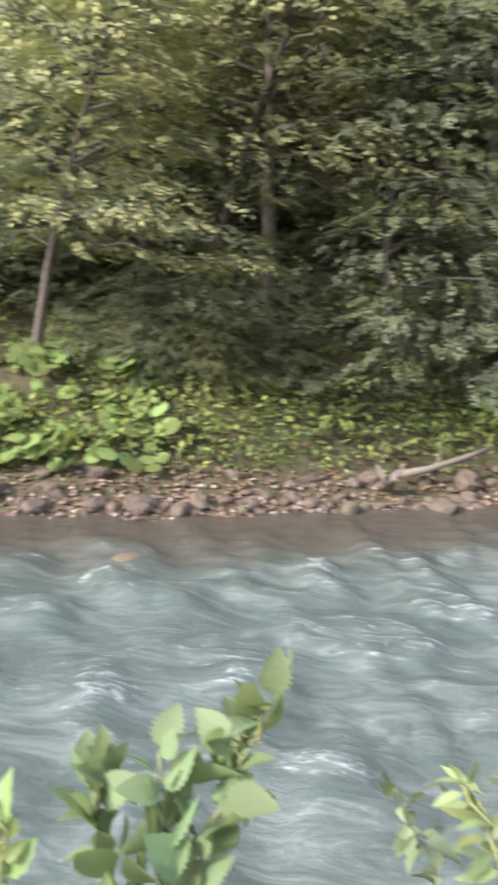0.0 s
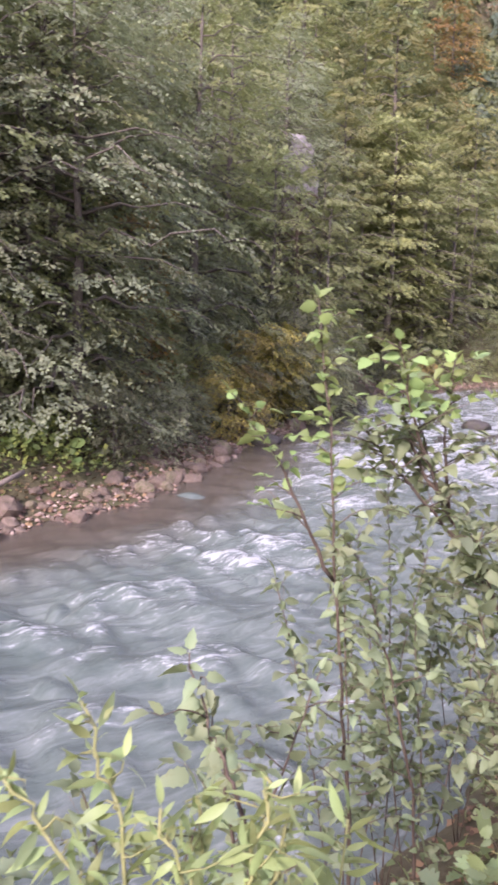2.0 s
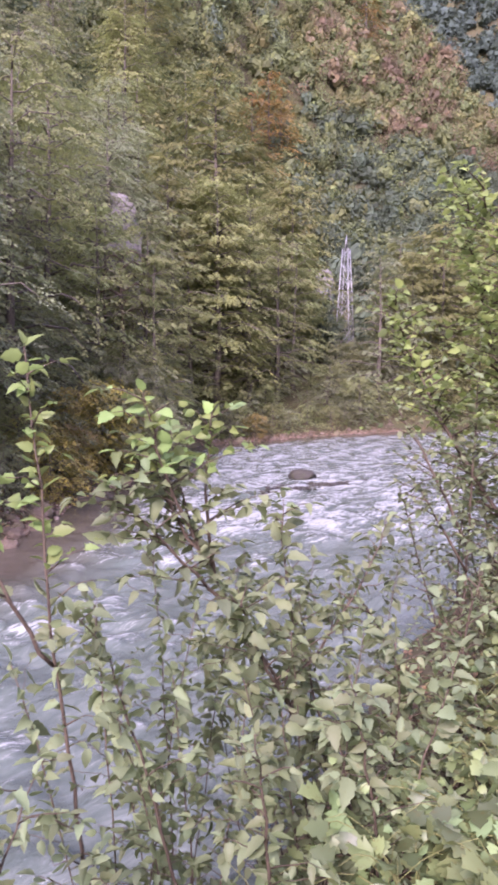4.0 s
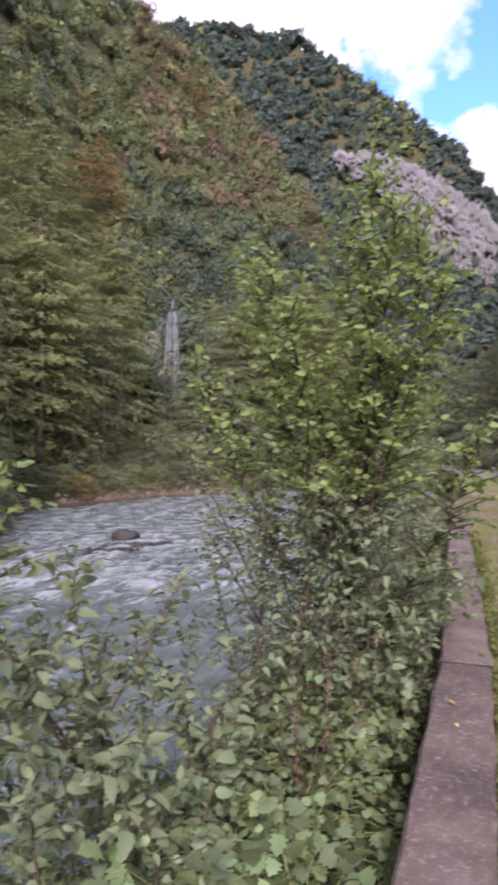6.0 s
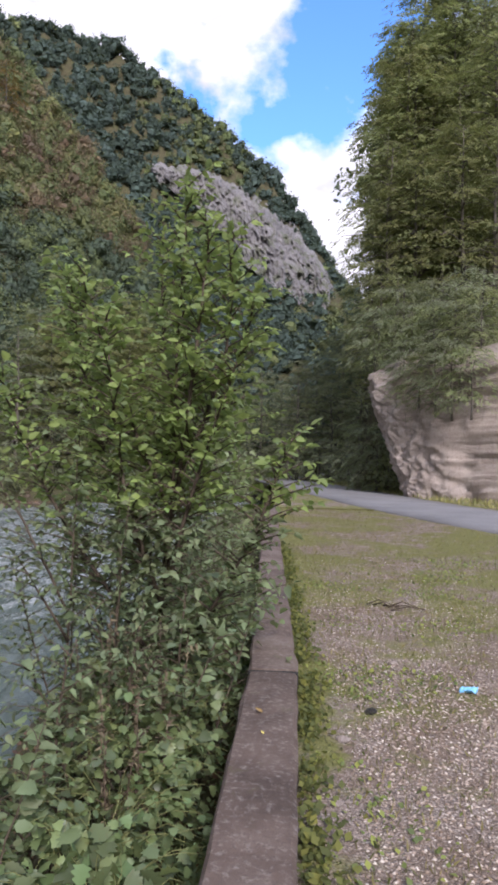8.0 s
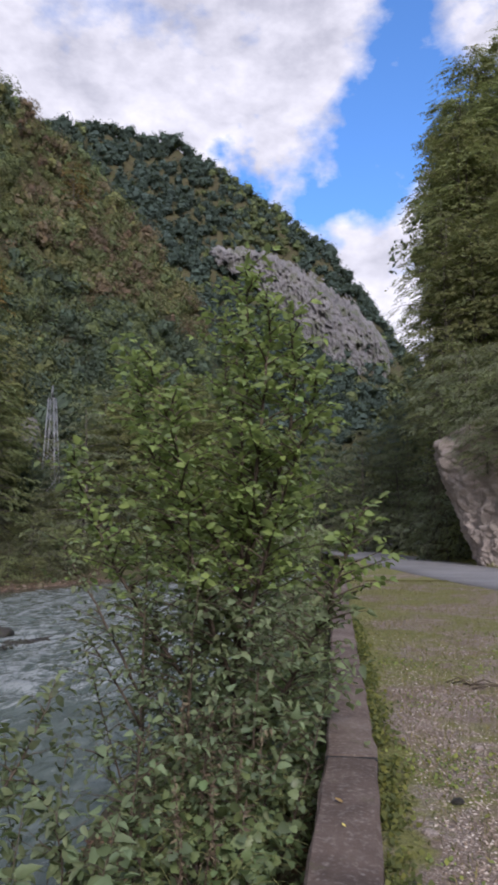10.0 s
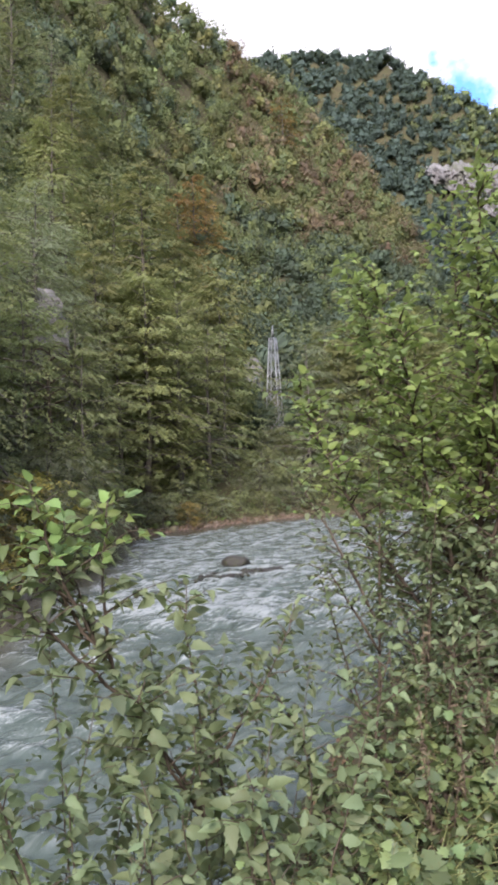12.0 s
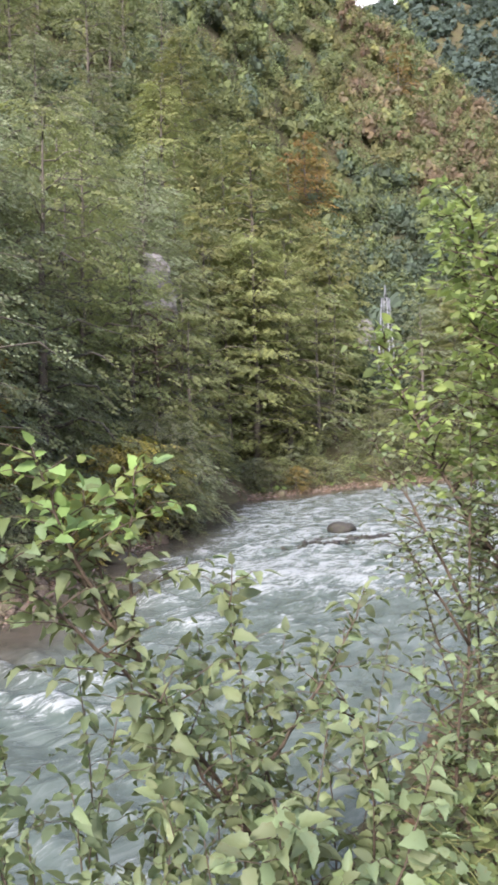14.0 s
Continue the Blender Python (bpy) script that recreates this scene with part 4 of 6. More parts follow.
def bare_tree(x, y, height, seed):
    """A dead-looking tree of dark crooked limbs before the pale rock."""
    gen = np.random.default_rng(seed)
    z = float(terrain(np.array([x]), np.array([y]))[0]) - 0.4
    ob = tagged(new("bare_tree"), "tree with dark bare crooked branches before pale rock", "tree")
    ob.location = (x, y, z)
    tb = Tubes()
    tb.add([(0, 0, 0), (0.1, 0, height * 0.4), (-0.1, 0, height * 0.8), (0.1, 0, height)], (0.14, 0.04), 6)
    part("trunk", tb.mesh("trunk", M["twig"]), ob)
    for i in range(11):
        h = height * (0.62 + 0.034 * i)
        a = gen.uniform(-0.6, 0.6) + (math.pi if i % 2 else 0)
        L = gen.uniform(0.9, 2.0)
        tb = Tubes()
        tb.add([(0, 0, h), (math.cos(a) * L * 0.5, math.sin(a) * L * 0.3, h + 0.55 * L * 0.5), (math.cos(a) * L * 0.9, math.sin(a) * L * 0.5, h + 0.3 * L * gen.uniform(0, 1)), (math.cos(a) * L * 1.15, math.sin(a) * L * 0.6, h - 0.25 * L)], (0.085, 0.022), 5)
        part("branch", tb.mesh("branch", M["twig"]), ob)


q = polar(np.array(26.3), 38.0, 0.0)
bare_tree(float(q[0]), float(q[1]), 8.5, 3)
for az, r, z, kind, size in ((73.2, 41.7, 6.9, "shrub", 0.8), (74.6, 40.7, 6.9, "shrub_green", 0.75), (76.0, 39.7, 6.9, "shrub", 0.8), (77.6, 38.7, 6.9, "shrub_green", 0.8), (79.2, 37.7, 6.9, "shrub", 0.9), (81.0, 36.7, 6.9, "shrub_green", 0.9), (75.2, 42.2, 6.9, "shrub", 1.2), (78.2, 41.2, 6.9, "shrub", 1.2), (81.2, 40.2, 6.9, "shrub", 1.2), (75.4, 38.0, 5.4, "shrub", 0.6), (76.6, 37.2, 4.8, "shrub_green", 0.65), (77.8, 36.5, 4.4, "shrub", 0.75), (79.0, 35.8, 4.2, "shrub", 0.8), (80.4, 35.0, 4.2, "shrub_green", 0.8), (73.4, 44.5, -0.4, "shrub", 0.9), (74.3, 43.5, -0.4, "shrub_green", 0.7), (72.6, 46.5, -0.4, "shrub", 1.1), (75.0, 46, -0.3, "shrub", 1.2)):
    q = polar(np.array(az), r, 0.0)
    ob = plant(kind, float(q[0]), float(q[1]), size)
    ob.matrix_basis = pose(float(q[0]), float(q[1]), z, 0, 0, rng.uniform(0, 360)) @ Matrix.Scale(size, 4)
for az, r, size in ((36.2, 113, 1.25), (37.4, 117, 1.5), (38.3, 120, 1.3), (44.6, 172, 1.6), (12.5, 24.5, 0.7)):
    q = polar(np.array(az), r, 0.0)
    plant("orange", float(q[0]), float(q[1]), size)
# trees over the roadside cliff and by the far bend of the road
for az, r, kind, size in ((72.3, 45, "green", 0.75), (73.6, 44.5, "green", 0.7), (75, 44, "shrub", 1.1), (76.5, 43.5, "shrub_green", 1.2), (78, 43, "shrub", 1.1), (80, 42, "shrub", 1.3), (82, 42, "shrub_green", 1.3), (73.0, 48.5, "green", 0.95),
                          (73.2, 50, "green", 1.15), (74.6, 48, "yellow", 0.95), (76, 48.5, "green", 1.1), (77.6, 47.5, "green", 1.0), (79.4, 47, "yellow", 1.0), (81.5, 46.5, "green", 1.1), (83.5, 46, "green", 1.0), (73.0, 53, "green", 1.2), (74.6, 55, "yellow", 1.3),
                          (75.2, 54, "yellow", 1.2), (77, 54.5, "yellow", 1.2), (79, 53, "green", 1.25), (81, 53, "yellow", 1.2), (83, 52, "green", 1.2), (74.2, 60, "yellow", 1.3), (74.2, 61, "dark_tall", 1.3), (76, 61, "green", 1.3), (78, 60, "yellow", 1.3), (80.4, 60, "dark_tall", 1.3), (82.6, 59, "green", 1.3), (75.6, 66, "yellow", 1.5), (77.2, 68, "green", 1.6), (78.8, 64, "yellow", 1.5), (80.5, 66, "green", 1.6)):
    q = polar(np.array(az + (1.1 if az < 76 else 0.4)), r + 2.6, 0.0)
    plant(kind, float(q[0]), float(q[1]), size, 0.3)
for az, r, kind, size in ((25.2, 29, "shrub", 1.1), (26.3, 30, "shrub_green", 1.1), (27.3, 31, "shrub", 1.2), (26.0, 33, "shrub", 1.4), (27.6, 34, "shrub", 1.4), (26.8, 36, "shrub_green", 1.4), (28.6, 33, "shrub", 1.2), (42.2, 63, "shrub_green", 1.2), (43.4, 64, "shrub", 1.1), (44.6, 62.5, "shrub_green", 1.2),
                          (42.8, 68, "shrub", 1.2), (44.0, 69, "shrub_green", 1.2), (43.2, 74, "shrub_green", 1.1), (44.6, 73, "shrub", 1.4)):
    q = polar(np.array(az), r, 0.0)
    plant(kind, float(q[0]), float(q[1]), size)
for az, r, kind, size in ((66.0, 72, "dark_mid", 0.9), (67.2, 66, "dark_tall", 0.8), (68.6, 70, "dark_mid", 1.0), (69.8, 64, "dark_mid", 0.85), (70.8, 70, "dark_tall", 1.0), (72.0, 62, "dark_mid", 0.9), (73.2, 58, "dark_mid", 0.9), (74.2, 55, "shrub", 1.4), (72.6, 54, "shrub", 1.2),
                          (71.3, 58, "shrub", 1.3), (69.0, 61, "shrub", 1.4), (66.6, 63, "shrub", 1.4), (64.5, 75, "dark_tall", 1.0), (62.5, 78, "green", 1.0), (60.5, 80, "dark_tall", 1.0), (58, 84, "green", 1.0), (75.5, 60, "dark_tall", 0.9), (64, 68, "shrub_green", 1.5), (61, 70, "shrub", 1.5), (70.2, 85, "dark_tall", 1.2), (68, 88, "green", 1.3), (72.5, 80, "green", 1.3)):
    q = polar(np.array(az), r, 0.0)
    plant(kind, float(q[0]), float(q[1]), size)


for kind, proto in KINDS.items():
    if kind not in used_first:
        for ob in (*proto.children_recursive, proto):
            bpy.data.objects.remove(ob)


def far_forest(name, label, trees, per, leaf, mat, cells=6):
    """Woods too far off to count: crowns of leafy clumps. trees: x, y, z, radius, height."""
    gen = np.random.default_rng(len(trees) + per)
    T = np.asarray(trees, float)
    n = len(T)
    lobes = 8
    ld = unit(gen.normal(0, 1, (n, lobes, 3)))
    ld[..., 2] = ld[..., 2] * 0.9 + 0.1
    lc = ld * gen.uniform(0.45, 0.8, (n, lobes, 1))
    lr = gen.uniform(0.30, 0.52, (n, lobes, 1))
    pick = gen.integers(0, lobes, (n, per))
    row = np.arange(n)[:, None]
    d = unit(gen.normal(0, 1, (n, per, 3)) + 0.9 * ld[row, pick] + (0, 0, 0.35))
    rel = lc[row, pick] + d * lr[row, pick] * gen.uniform(0.75, 1.08, (n, per, 1))
    g = (np.arange(cells + 1) / cells - 0.5) * 2
    cube = []
    for axis in range(3):
        for sg in (-1, 1):
            for a in range(cells):
                for b in range(cells):
                    for da, db in ((0, 0), (1, 0), (1, 1), (0, 1)):
                        c = np.zeros(3)
                        c[axis], c[(axis + 1) % 3], c[(axis + 2) % 3] = sg, math.tan(g[a + da] * 0.785), math.tan(g[b + db] * 0.785)
                        cube.append(c)
    cube = unit(np.array(cube))
    dot = np.einsum("nlk,vk->nlv", lc, cube)
    under = lr ** 2 - (lc ** 2).sum(-1, keepdims=True) + dot ** 2
    reach = np.where(under > 0, dot + np.sqrt(np.clip(under, 0, None)), 0.3).max(1)
    m4 = 6 * cells * cells
    core = cube[None] * (reach * np.repeat(gen.uniform(0.40, 0.62, (n, m4)) + (0.2 if cells < 3 else 0.0), 4, 1) * gen.uniform(0.95, 1.05, (n, m4 * 4)))[..., None] + gen.normal(0, 0.1 / cells, (n, m4 * 4, 3))
    K = T[:, None, :3] + core * T[:, None, 3:4] * (1, 1, 0) + np.stack([0 * reach, 0 * reach, T[:, None, 4] * (0.52 + 0.5 * core[..., 2])], -1)
    P = T[:, None, :3] + rel * T[:, None, 3:4] * (1, 1, 0) + np.stack([0 * rel[..., 0], 0 * rel[..., 0], T[:, None, 4] * (0.52 + 0.5 * rel[..., 2])], -1)
    nor = d + gen.normal(0, 0.3, d.shape)
    al = np.cross(d, gen.normal(0, 1, d.shape)) + d * 0.25 - (0, 0, 0.35)
    L = (leaf * gen.uniform(0.6, 1.4, (n, per)) * (T[:, None, 3] / 2.6) ** 0.5).ravel()
    q = leaf_quads(P.reshape(-1, 3), al.reshape(-1, 3), nor.reshape(-1, 3), L, L * 0.62, 0.2)
    own = gen.uniform(0, 1, n)
    tint = np.concatenate([np.repeat(np.repeat(own, per), 4), np.repeat(own, m4 * 4)])
    q = np.concatenate([q.reshape(-1, 3), K.reshape(-1, 3)])
    return tagged(new(name, mesh_of(name, q, 4, mat, tint=tint)), label, "forest", kind="stuff")


pools = {}
for lo_az, hi_az, lo_r, hi_r, count, zone in ((-38, 64, 26, 110, 640, "mid"), (12, 66, 100, 200, 2900, "high"), (38, 84, 238, 392, 6800, "far"), (71, 100, 52, 110, 160, "right")):
    az = rng.uniform(lo_az, hi_az, count)
    r = np.sqrt(rng.uniform(lo_r ** 2, hi_r ** 2, count))
    pos = polar(az, r, 0 * az)[:, :2]
    z = terrain(pos[:, 0], pos[:, 1], True)
    far = signed(pos, FAR_BANK)
    for a, rr, (x, y), zz, fd in zip(az, r, pos, z, far):
        el = math.degrees(math.atan2(zz - 1.65, rr))
        if zone in ("mid", "high") and fd < 13:
            continue
        if zone == "mid" and (rr < np.interp(a, AZ, FOOT) or not clear(x, y, 9)):
            continue
        if zone == "high" and rr > np.interp(a, AZ, CREST) + 6:
            continue
        if zone == "far" and 54.6 < a < 70.8 and np.interp(a, caz, low) - 0.5 < el < np.interp(a, caz, top) - 0.3 and rng.uniform() < (0.88 if a > 58 else 0.62):
            continue
        if zone == "right" and (a < 73.5 or rr < 58):
            continue
        h = rng.uniform(4.5, 9.0) if zone in ("far", "high") else rng.uniform(7, 12)
        R = h * rng.uniform(0.28, 0.42) * {"far": 1.45, "high": 1.2}.get(zone, 1.0)
        tone = math.sin(x * 0.06 + 1.3) + math.sin(y * 0.075) + rng.normal(0, 1.0)
        key = "dark" if tone < 0.0 else "green" if tone < 1.6 else "yellow"
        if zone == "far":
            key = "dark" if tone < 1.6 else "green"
        elif zone == "high" and 40 < a < 58 and el > 14 + (54 - a) * 0.35:
            key = "brown" if rng.uniform() < 0.42 else "green" if rng.uniform() < 0.6 else "yellow"
        elif zone != "right" and 22 < a < 41:
            key = ("green", "green", "yellow", "green", "dark")[int(rng.integers(5))]
        elif zone == "high" and a > 40:
            key = "dark" if rng.uniform() < 0.72 else "green"
        elif rng.uniform() < 0.07:
            key = "brown"
        pools.setdefault((zone, key), []).append((x, y, zz - 0.8, R, h))
WORDS = {"mid": "on the near gorge slope", "high": "high on the gorge side", "far": "on the far mountain", "right": "above the roadside cliff"}
TONES = {"dark": "dark green", "green": "green", "yellow": "yellowing", "brown": "brown autumn"}
for (zone, key), trees in sorted(pools.items()):
    per, leaf = {"mid": (340, 0.34), "high": (240, 0.33), "far": (46, 0.70), "right": (330, 0.42)}[zone]
    mat = M["far_" + key]
    # the distance's bluish haze is put into these woods' leaf colour
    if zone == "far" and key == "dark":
        mat = leaf_material("hazy_dark_foliage", (0.048, 0.072, 0.062), (0.064, 0.092, 0.078), (0.084, 0.114, 0.094), 0.85, 0.2, True, spec=0.08, spread_v=0.6)
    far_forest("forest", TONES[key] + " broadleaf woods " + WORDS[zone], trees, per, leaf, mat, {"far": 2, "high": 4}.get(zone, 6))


# ---- plants near the wall ----
def leaf_shape(name, length, width, mat, kind="ovate", fold=0.18, droop=0.12, rows=7):
    """One leaf with a folded midrib; it grows along +y from its stalk."""
    v, f = [], []
    for i in range(rows + 1):
        t = i / rows
        if kind == "ovate":
            w = 2.0 * t ** 0.5 * (1 - t) ** 0.95
            w *= 1 + (0.13 if i % 2 else -0.10) * (0 < t < 1)
        elif kind == "lance":
            w = math.sin(math.pi * t ** 0.8) ** 0.9
        else:
            w = math.sin(math.pi * min(1, t ** 0.55)) ** 0.6 * (1 + (0.26 if i % 2 else -0.24) * (0 < t < 1))
        y, z = length * (0.12 + 0.88 * t), -droop * length * t * t
        h = max(w, 0.03) * width / 2
        v += [(-h, y, z + fold * h), (0, y, z), (h, y, z + fold * h)]
        if i:
            a = 3 * (i - 1)
            f += [(a, a + 1, a + 4, a + 3), (a + 1, a + 2, a + 5, a + 4)]
    n = len(v)
    s = 0.012 * length
    v += [(-s, 0, 0), (s, 0, 0), (s, length * 0.16, 0.002), (-s, length * 0.16, 0.002)]
    f.append((n, n + 1, n + 2, n + 3))
    me = bpy.data.meshes.new(name)
    me.from_pydata(v, [], f)
    me.polygons.foreach_set("use_smooth", np.ones(len(me.polygons), bool))
    me.materials.append(mat)
    return me


def frame_of(at, along, normal, size=1.0):
    y = Vector(along).normalized()
    x = y.cross(Vector(normal))
    x = x.normalized() if x.length > 1e-4 else Vector((1, 0, 0))
    z = x.cross(y)
    m = Matrix((x, y, z)).transposed().to_4x4() @ Matrix.Scale(size, 4)
    m.translation = Vector(at)
    return m


def joined_leaves(name, mats, shape, mat):
    src = np.array([v.co[:] for v in shape.vertices])
    faces = [tuple(p.vertices) for p in shape.polygons]
    V, F = [], []
    for m in mats:
        a = np.array(m)
        o = len(V) * len(src)
        V.append(src @ a[:3, :3].T + a[:3, 3])
        F += [tuple(i + o for i in q) for q in faces]
    me = bpy.data.meshes.new(name)
    me.from_pydata(np.concatenate(V).tolist(), [], F)
    me.polygons.foreach_set("use_smooth", np.ones(len(me.polygons), bool))
    me.materials.append(mat)
    return me


LEAF = {
    "alder": [leaf_shape("alder_leaf", 0.086, 0.054, M["alder"], fold=0.3, droop=0.3, rows=9), leaf_shape("alder_leaf", 0.072, 0.046, M["alder"], fold=0.55, droop=0.5), leaf_shape("alder_leaf", 0.06, 0.042, M["alder"], fold=-0.15, droop=0.25), leaf_shape("alder_leaf", 0.066, 0.036, M["alder"], fold=0.8, droop=0.15)],
    "broad": [leaf_shape("broad_leaf", 0.085, 0.066, M["broad"], fold=0.25, droop=0.12, rows=17), leaf_shape("broad_leaf", 0.078, 0.05, M["broad"], fold=0.4, droop=0.25, rows=17)],
    "young": [leaf_shape("young_leaf", 0.074, 0.052, M["alder_young"], fold=0.3, droop=0.15), leaf_shape("young_leaf", 0.058, 0.038, M["alder_young"], fold=0.6, droop=0.3)],
    "crown": [leaf_shape("alder_leaf", 0.082, 0.058, M["crown"], fold=0.25, droop=0.15), leaf_shape("alder_leaf", 0.066, 0.044, M["crown"], fold=0.5, droop=0.3)],
    "willow": [leaf_shape("willow_leaf", 0.105, 0.026, M["willow"], "lance", droop=0.2, rows=8), leaf_shape("willow_leaf", 0.085, 0.024, M["willow"], "lance", droop=0.45, rows=8)],
    "bramble": [leaf_shape("bramble_leaf", 0.085, 0.075, M["bramble"], "lobed", droop=0.2), leaf_shape("bramble_leaf", 0.065, 0.06, M["bramble"], "lobed", fold=0.3, droop=0.3)],
    "dry": [leaf_shape("dry_leaf", 0.06, 0.03, M["dry"], fold=0.9, droop=0.6), leaf_shape("dry_leaf", 0.05, 0.022, M["dry"], fold=1.2, droop=0.9)],
    "ivy": [leaf_shape("ivy_leaf", 0.05, 0.045, M["bramble"], "lobed", droop=0.1, rows=5)],
}


def twiggy(name, label, stems, kind, seed, side_every=0.14, side_len=(0.2, 0.5), leaf_every=0.055, size=1.0, radius=0.011, tip_kind=None, bare=0.1, category="sapling", tip_from=1e9, bark="twig", spread_up=0.35, limit=235, flat=0.5, hang=(-0.85, 0.25)):
    """A young tree or bush: bent stems, side twigs and leaves on short stalks. stems: lines from the root to the tip."""
    gen = np.random.default_rng(seed)
    stems = [list(map(tuple, st)) for st in stems]
    for st in stems:
        x0, y0, z0 = st[0]
        if z0 < -0.9:
            st[0] = (x0, y0, min(z0, float(terrain(np.array([x0]), np.array([y0]))[0]) - 0.1))
    root = np.array(stems[0][0], float)
    ob = tagged(new(name), label, category)
    ob.location = root
    leaves = []

    size = size * (0.9 if category != "shoot" else 1.0)

    def leafy(line, start, sc, every=leaf_every):
        acc = np.concatenate([[0], np.cumsum(np.linalg.norm(np.diff(line, axis=0), axis=1))])
        s, sgn = start, 1
        while s < acc[-1]:
            p = np.array([np.interp(s, acc, line[:, j]) for j in range(3)])
            q = np.array([np.interp(min(s + 0.02, acc[-1]), acc, line[:, j]) for j in range(3)])
            t = unit(q - p + 1e-6)
            sd = unit(np.cross(t, (0, 0, 1.0)) + 1e-6)
            al = t * gen.uniform(0.2, 0.7) + sd * sgn * gen.uniform(0.5, 1.0) + np.array((0, 0, gen.uniform(*hang) if category != "shoot" else gen.uniform(0.1, 1.0))) + gen.normal(0, 0.25, 3)
            nor = np.array((0, 0, flat)) + gen.normal(0, 0.6, 3) - t * 0.2
            leaves.append((frame_of(p, al, nor, sc * size * gen.choice((0.7, 0.9, 1.05, 1.2, 1.35)) * gen.uniform(0.9, 1.1)), p[2] + root[2]))
            sgn = -sgn
            s += every * gen.uniform(0.6, 1.5)
        al = unit(line[-1] - line[-2]) + gen.normal(0, 0.2, 3)
        leaves.append((frame_of(line[-1], al, (0.1, 0, 1), sc * size), line[-1][2] + root[2]))

    for i, st in enumerate(stems):
        tb, tw = Tubes(), Tubes()
        line = bend(np.array(st, float) - root, 0.006, gen)
        acc = np.concatenate([[0], np.cumsum(np.linalg.norm(np.diff(line, axis=0), axis=1))])
        tb.add(line, (radius * (1 if i == 0 else 0.8), 0.0025), 6)
        s = acc[-1] * bare + gen.uniform(0, side_every)
        made = 0
        while s < acc[-1] * 0.97:
            p = np.array([np.interp(s, acc, line[:, j]) for j in range(3)])
            q = np.array([np.interp(s + 0.05, acc, line[:, j]) for j in range(3)])
            t = unit(q - p + 1e-6)
            a = gen.uniform(0, 6.283)
            out = unit(np.array((math.cos(a), math.sin(a), 0)) + t * 0.35 + np.array((0, 0, spread_up)))
            L = gen.uniform(*side_len) * (1.15 - 0.7 * s / acc[-1])
            u = np.linspace(0, 1, 5)[:, None]
            tl = p + out * L * u + np.array((0, 0, -0.22)) * L * u ** 2 + gen.normal(0, 0.012, (5, 3)) * u
            tw.add(tl, (max(0.0022, radius * 0.34), 0.0013), 4)
            made += 1
            leafy(tl, 0.05, 1.0)
            s += side_every * gen.uniform(0.6, 1.4)
        leafy(line, acc[-1] * 0.6, 1.0, leaf_every * 0.45)
        stem = part("stem", tb.mesh("stem", M[bark]), ob)
        if made:
            tagged(part("twig_growth", tw.mesh("twig_growth", M[bark]), stem), kind="stuff")
    order = gen.permutation(len(leaves))
    rest = {}
    for n, j in enumerate(order):
        m, z = leaves[j]
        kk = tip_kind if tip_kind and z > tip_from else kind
        shapes = LEAF[kk]
        w = int(gen.integers(len(shapes)))
        if n < limit:
            part("leaf", shapes[w], ob, m=m)
        else:
            rest.setdefault((kk, w), []).append(m)
    for (kk, w), ms in rest.items():
        tagged(part("foliage", joined_leaves("foliage", ms, LEAF[kk][w], LEAF[kk][w].materials[0]), ob), kind="stuff")
    return ob


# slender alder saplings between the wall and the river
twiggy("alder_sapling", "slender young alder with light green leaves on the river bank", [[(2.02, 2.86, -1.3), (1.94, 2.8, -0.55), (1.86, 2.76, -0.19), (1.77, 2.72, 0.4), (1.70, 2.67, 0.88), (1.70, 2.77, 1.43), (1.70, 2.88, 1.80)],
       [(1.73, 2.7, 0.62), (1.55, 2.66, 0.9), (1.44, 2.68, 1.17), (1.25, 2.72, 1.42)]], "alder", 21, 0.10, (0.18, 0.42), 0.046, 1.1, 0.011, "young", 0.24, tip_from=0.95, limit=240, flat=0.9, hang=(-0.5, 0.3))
twiggy("alder_sapling", "thin leaning alder shoot beside a taller sapling", [[(2.5, 2.95, -1.3), (2.43, 2.93, -0.82), (2.32, 2.93, -0.33), (2.19, 2.94, 0.07), (2.08, 2.95, 0.48), (1.86, 2.9, 0.80)]], "alder", 22, 0.11, (0.16, 0.42), 0.05, 1.1, 0.010, bare=0.15)
twiggy("alder_sapling", "small alder sapling with thin dark stem over the water", [[(1.12, 2.0, -1.2), (1.06, 1.95, -0.3), (1.0, 1.92, 0.24), (0.95, 2.0, 0.38), (0.92, 2.1, 0.5), (0.9, 2.17, 0.66)]], "alder", 23, 0.10, (0.2, 0.5), 0.05, 1.15, 0.010, bare=0.3)
twiggy("alder_sapling", "small leafy alder low on the bank", [[(1.25, 2.5, -1.4), (1.2, 2.45, -0.4), (1.12, 2.4, 0.1), (1.05, 2.42, 0.38)], [(1.2, 2.45, -0.5), (1.45, 2.5, 0.0), (1.6, 2.55, 0.3)]], "alder", 24, 0.10, (0.25, 0.5), 0.05, 1.15, 0.010, bare=0.3)
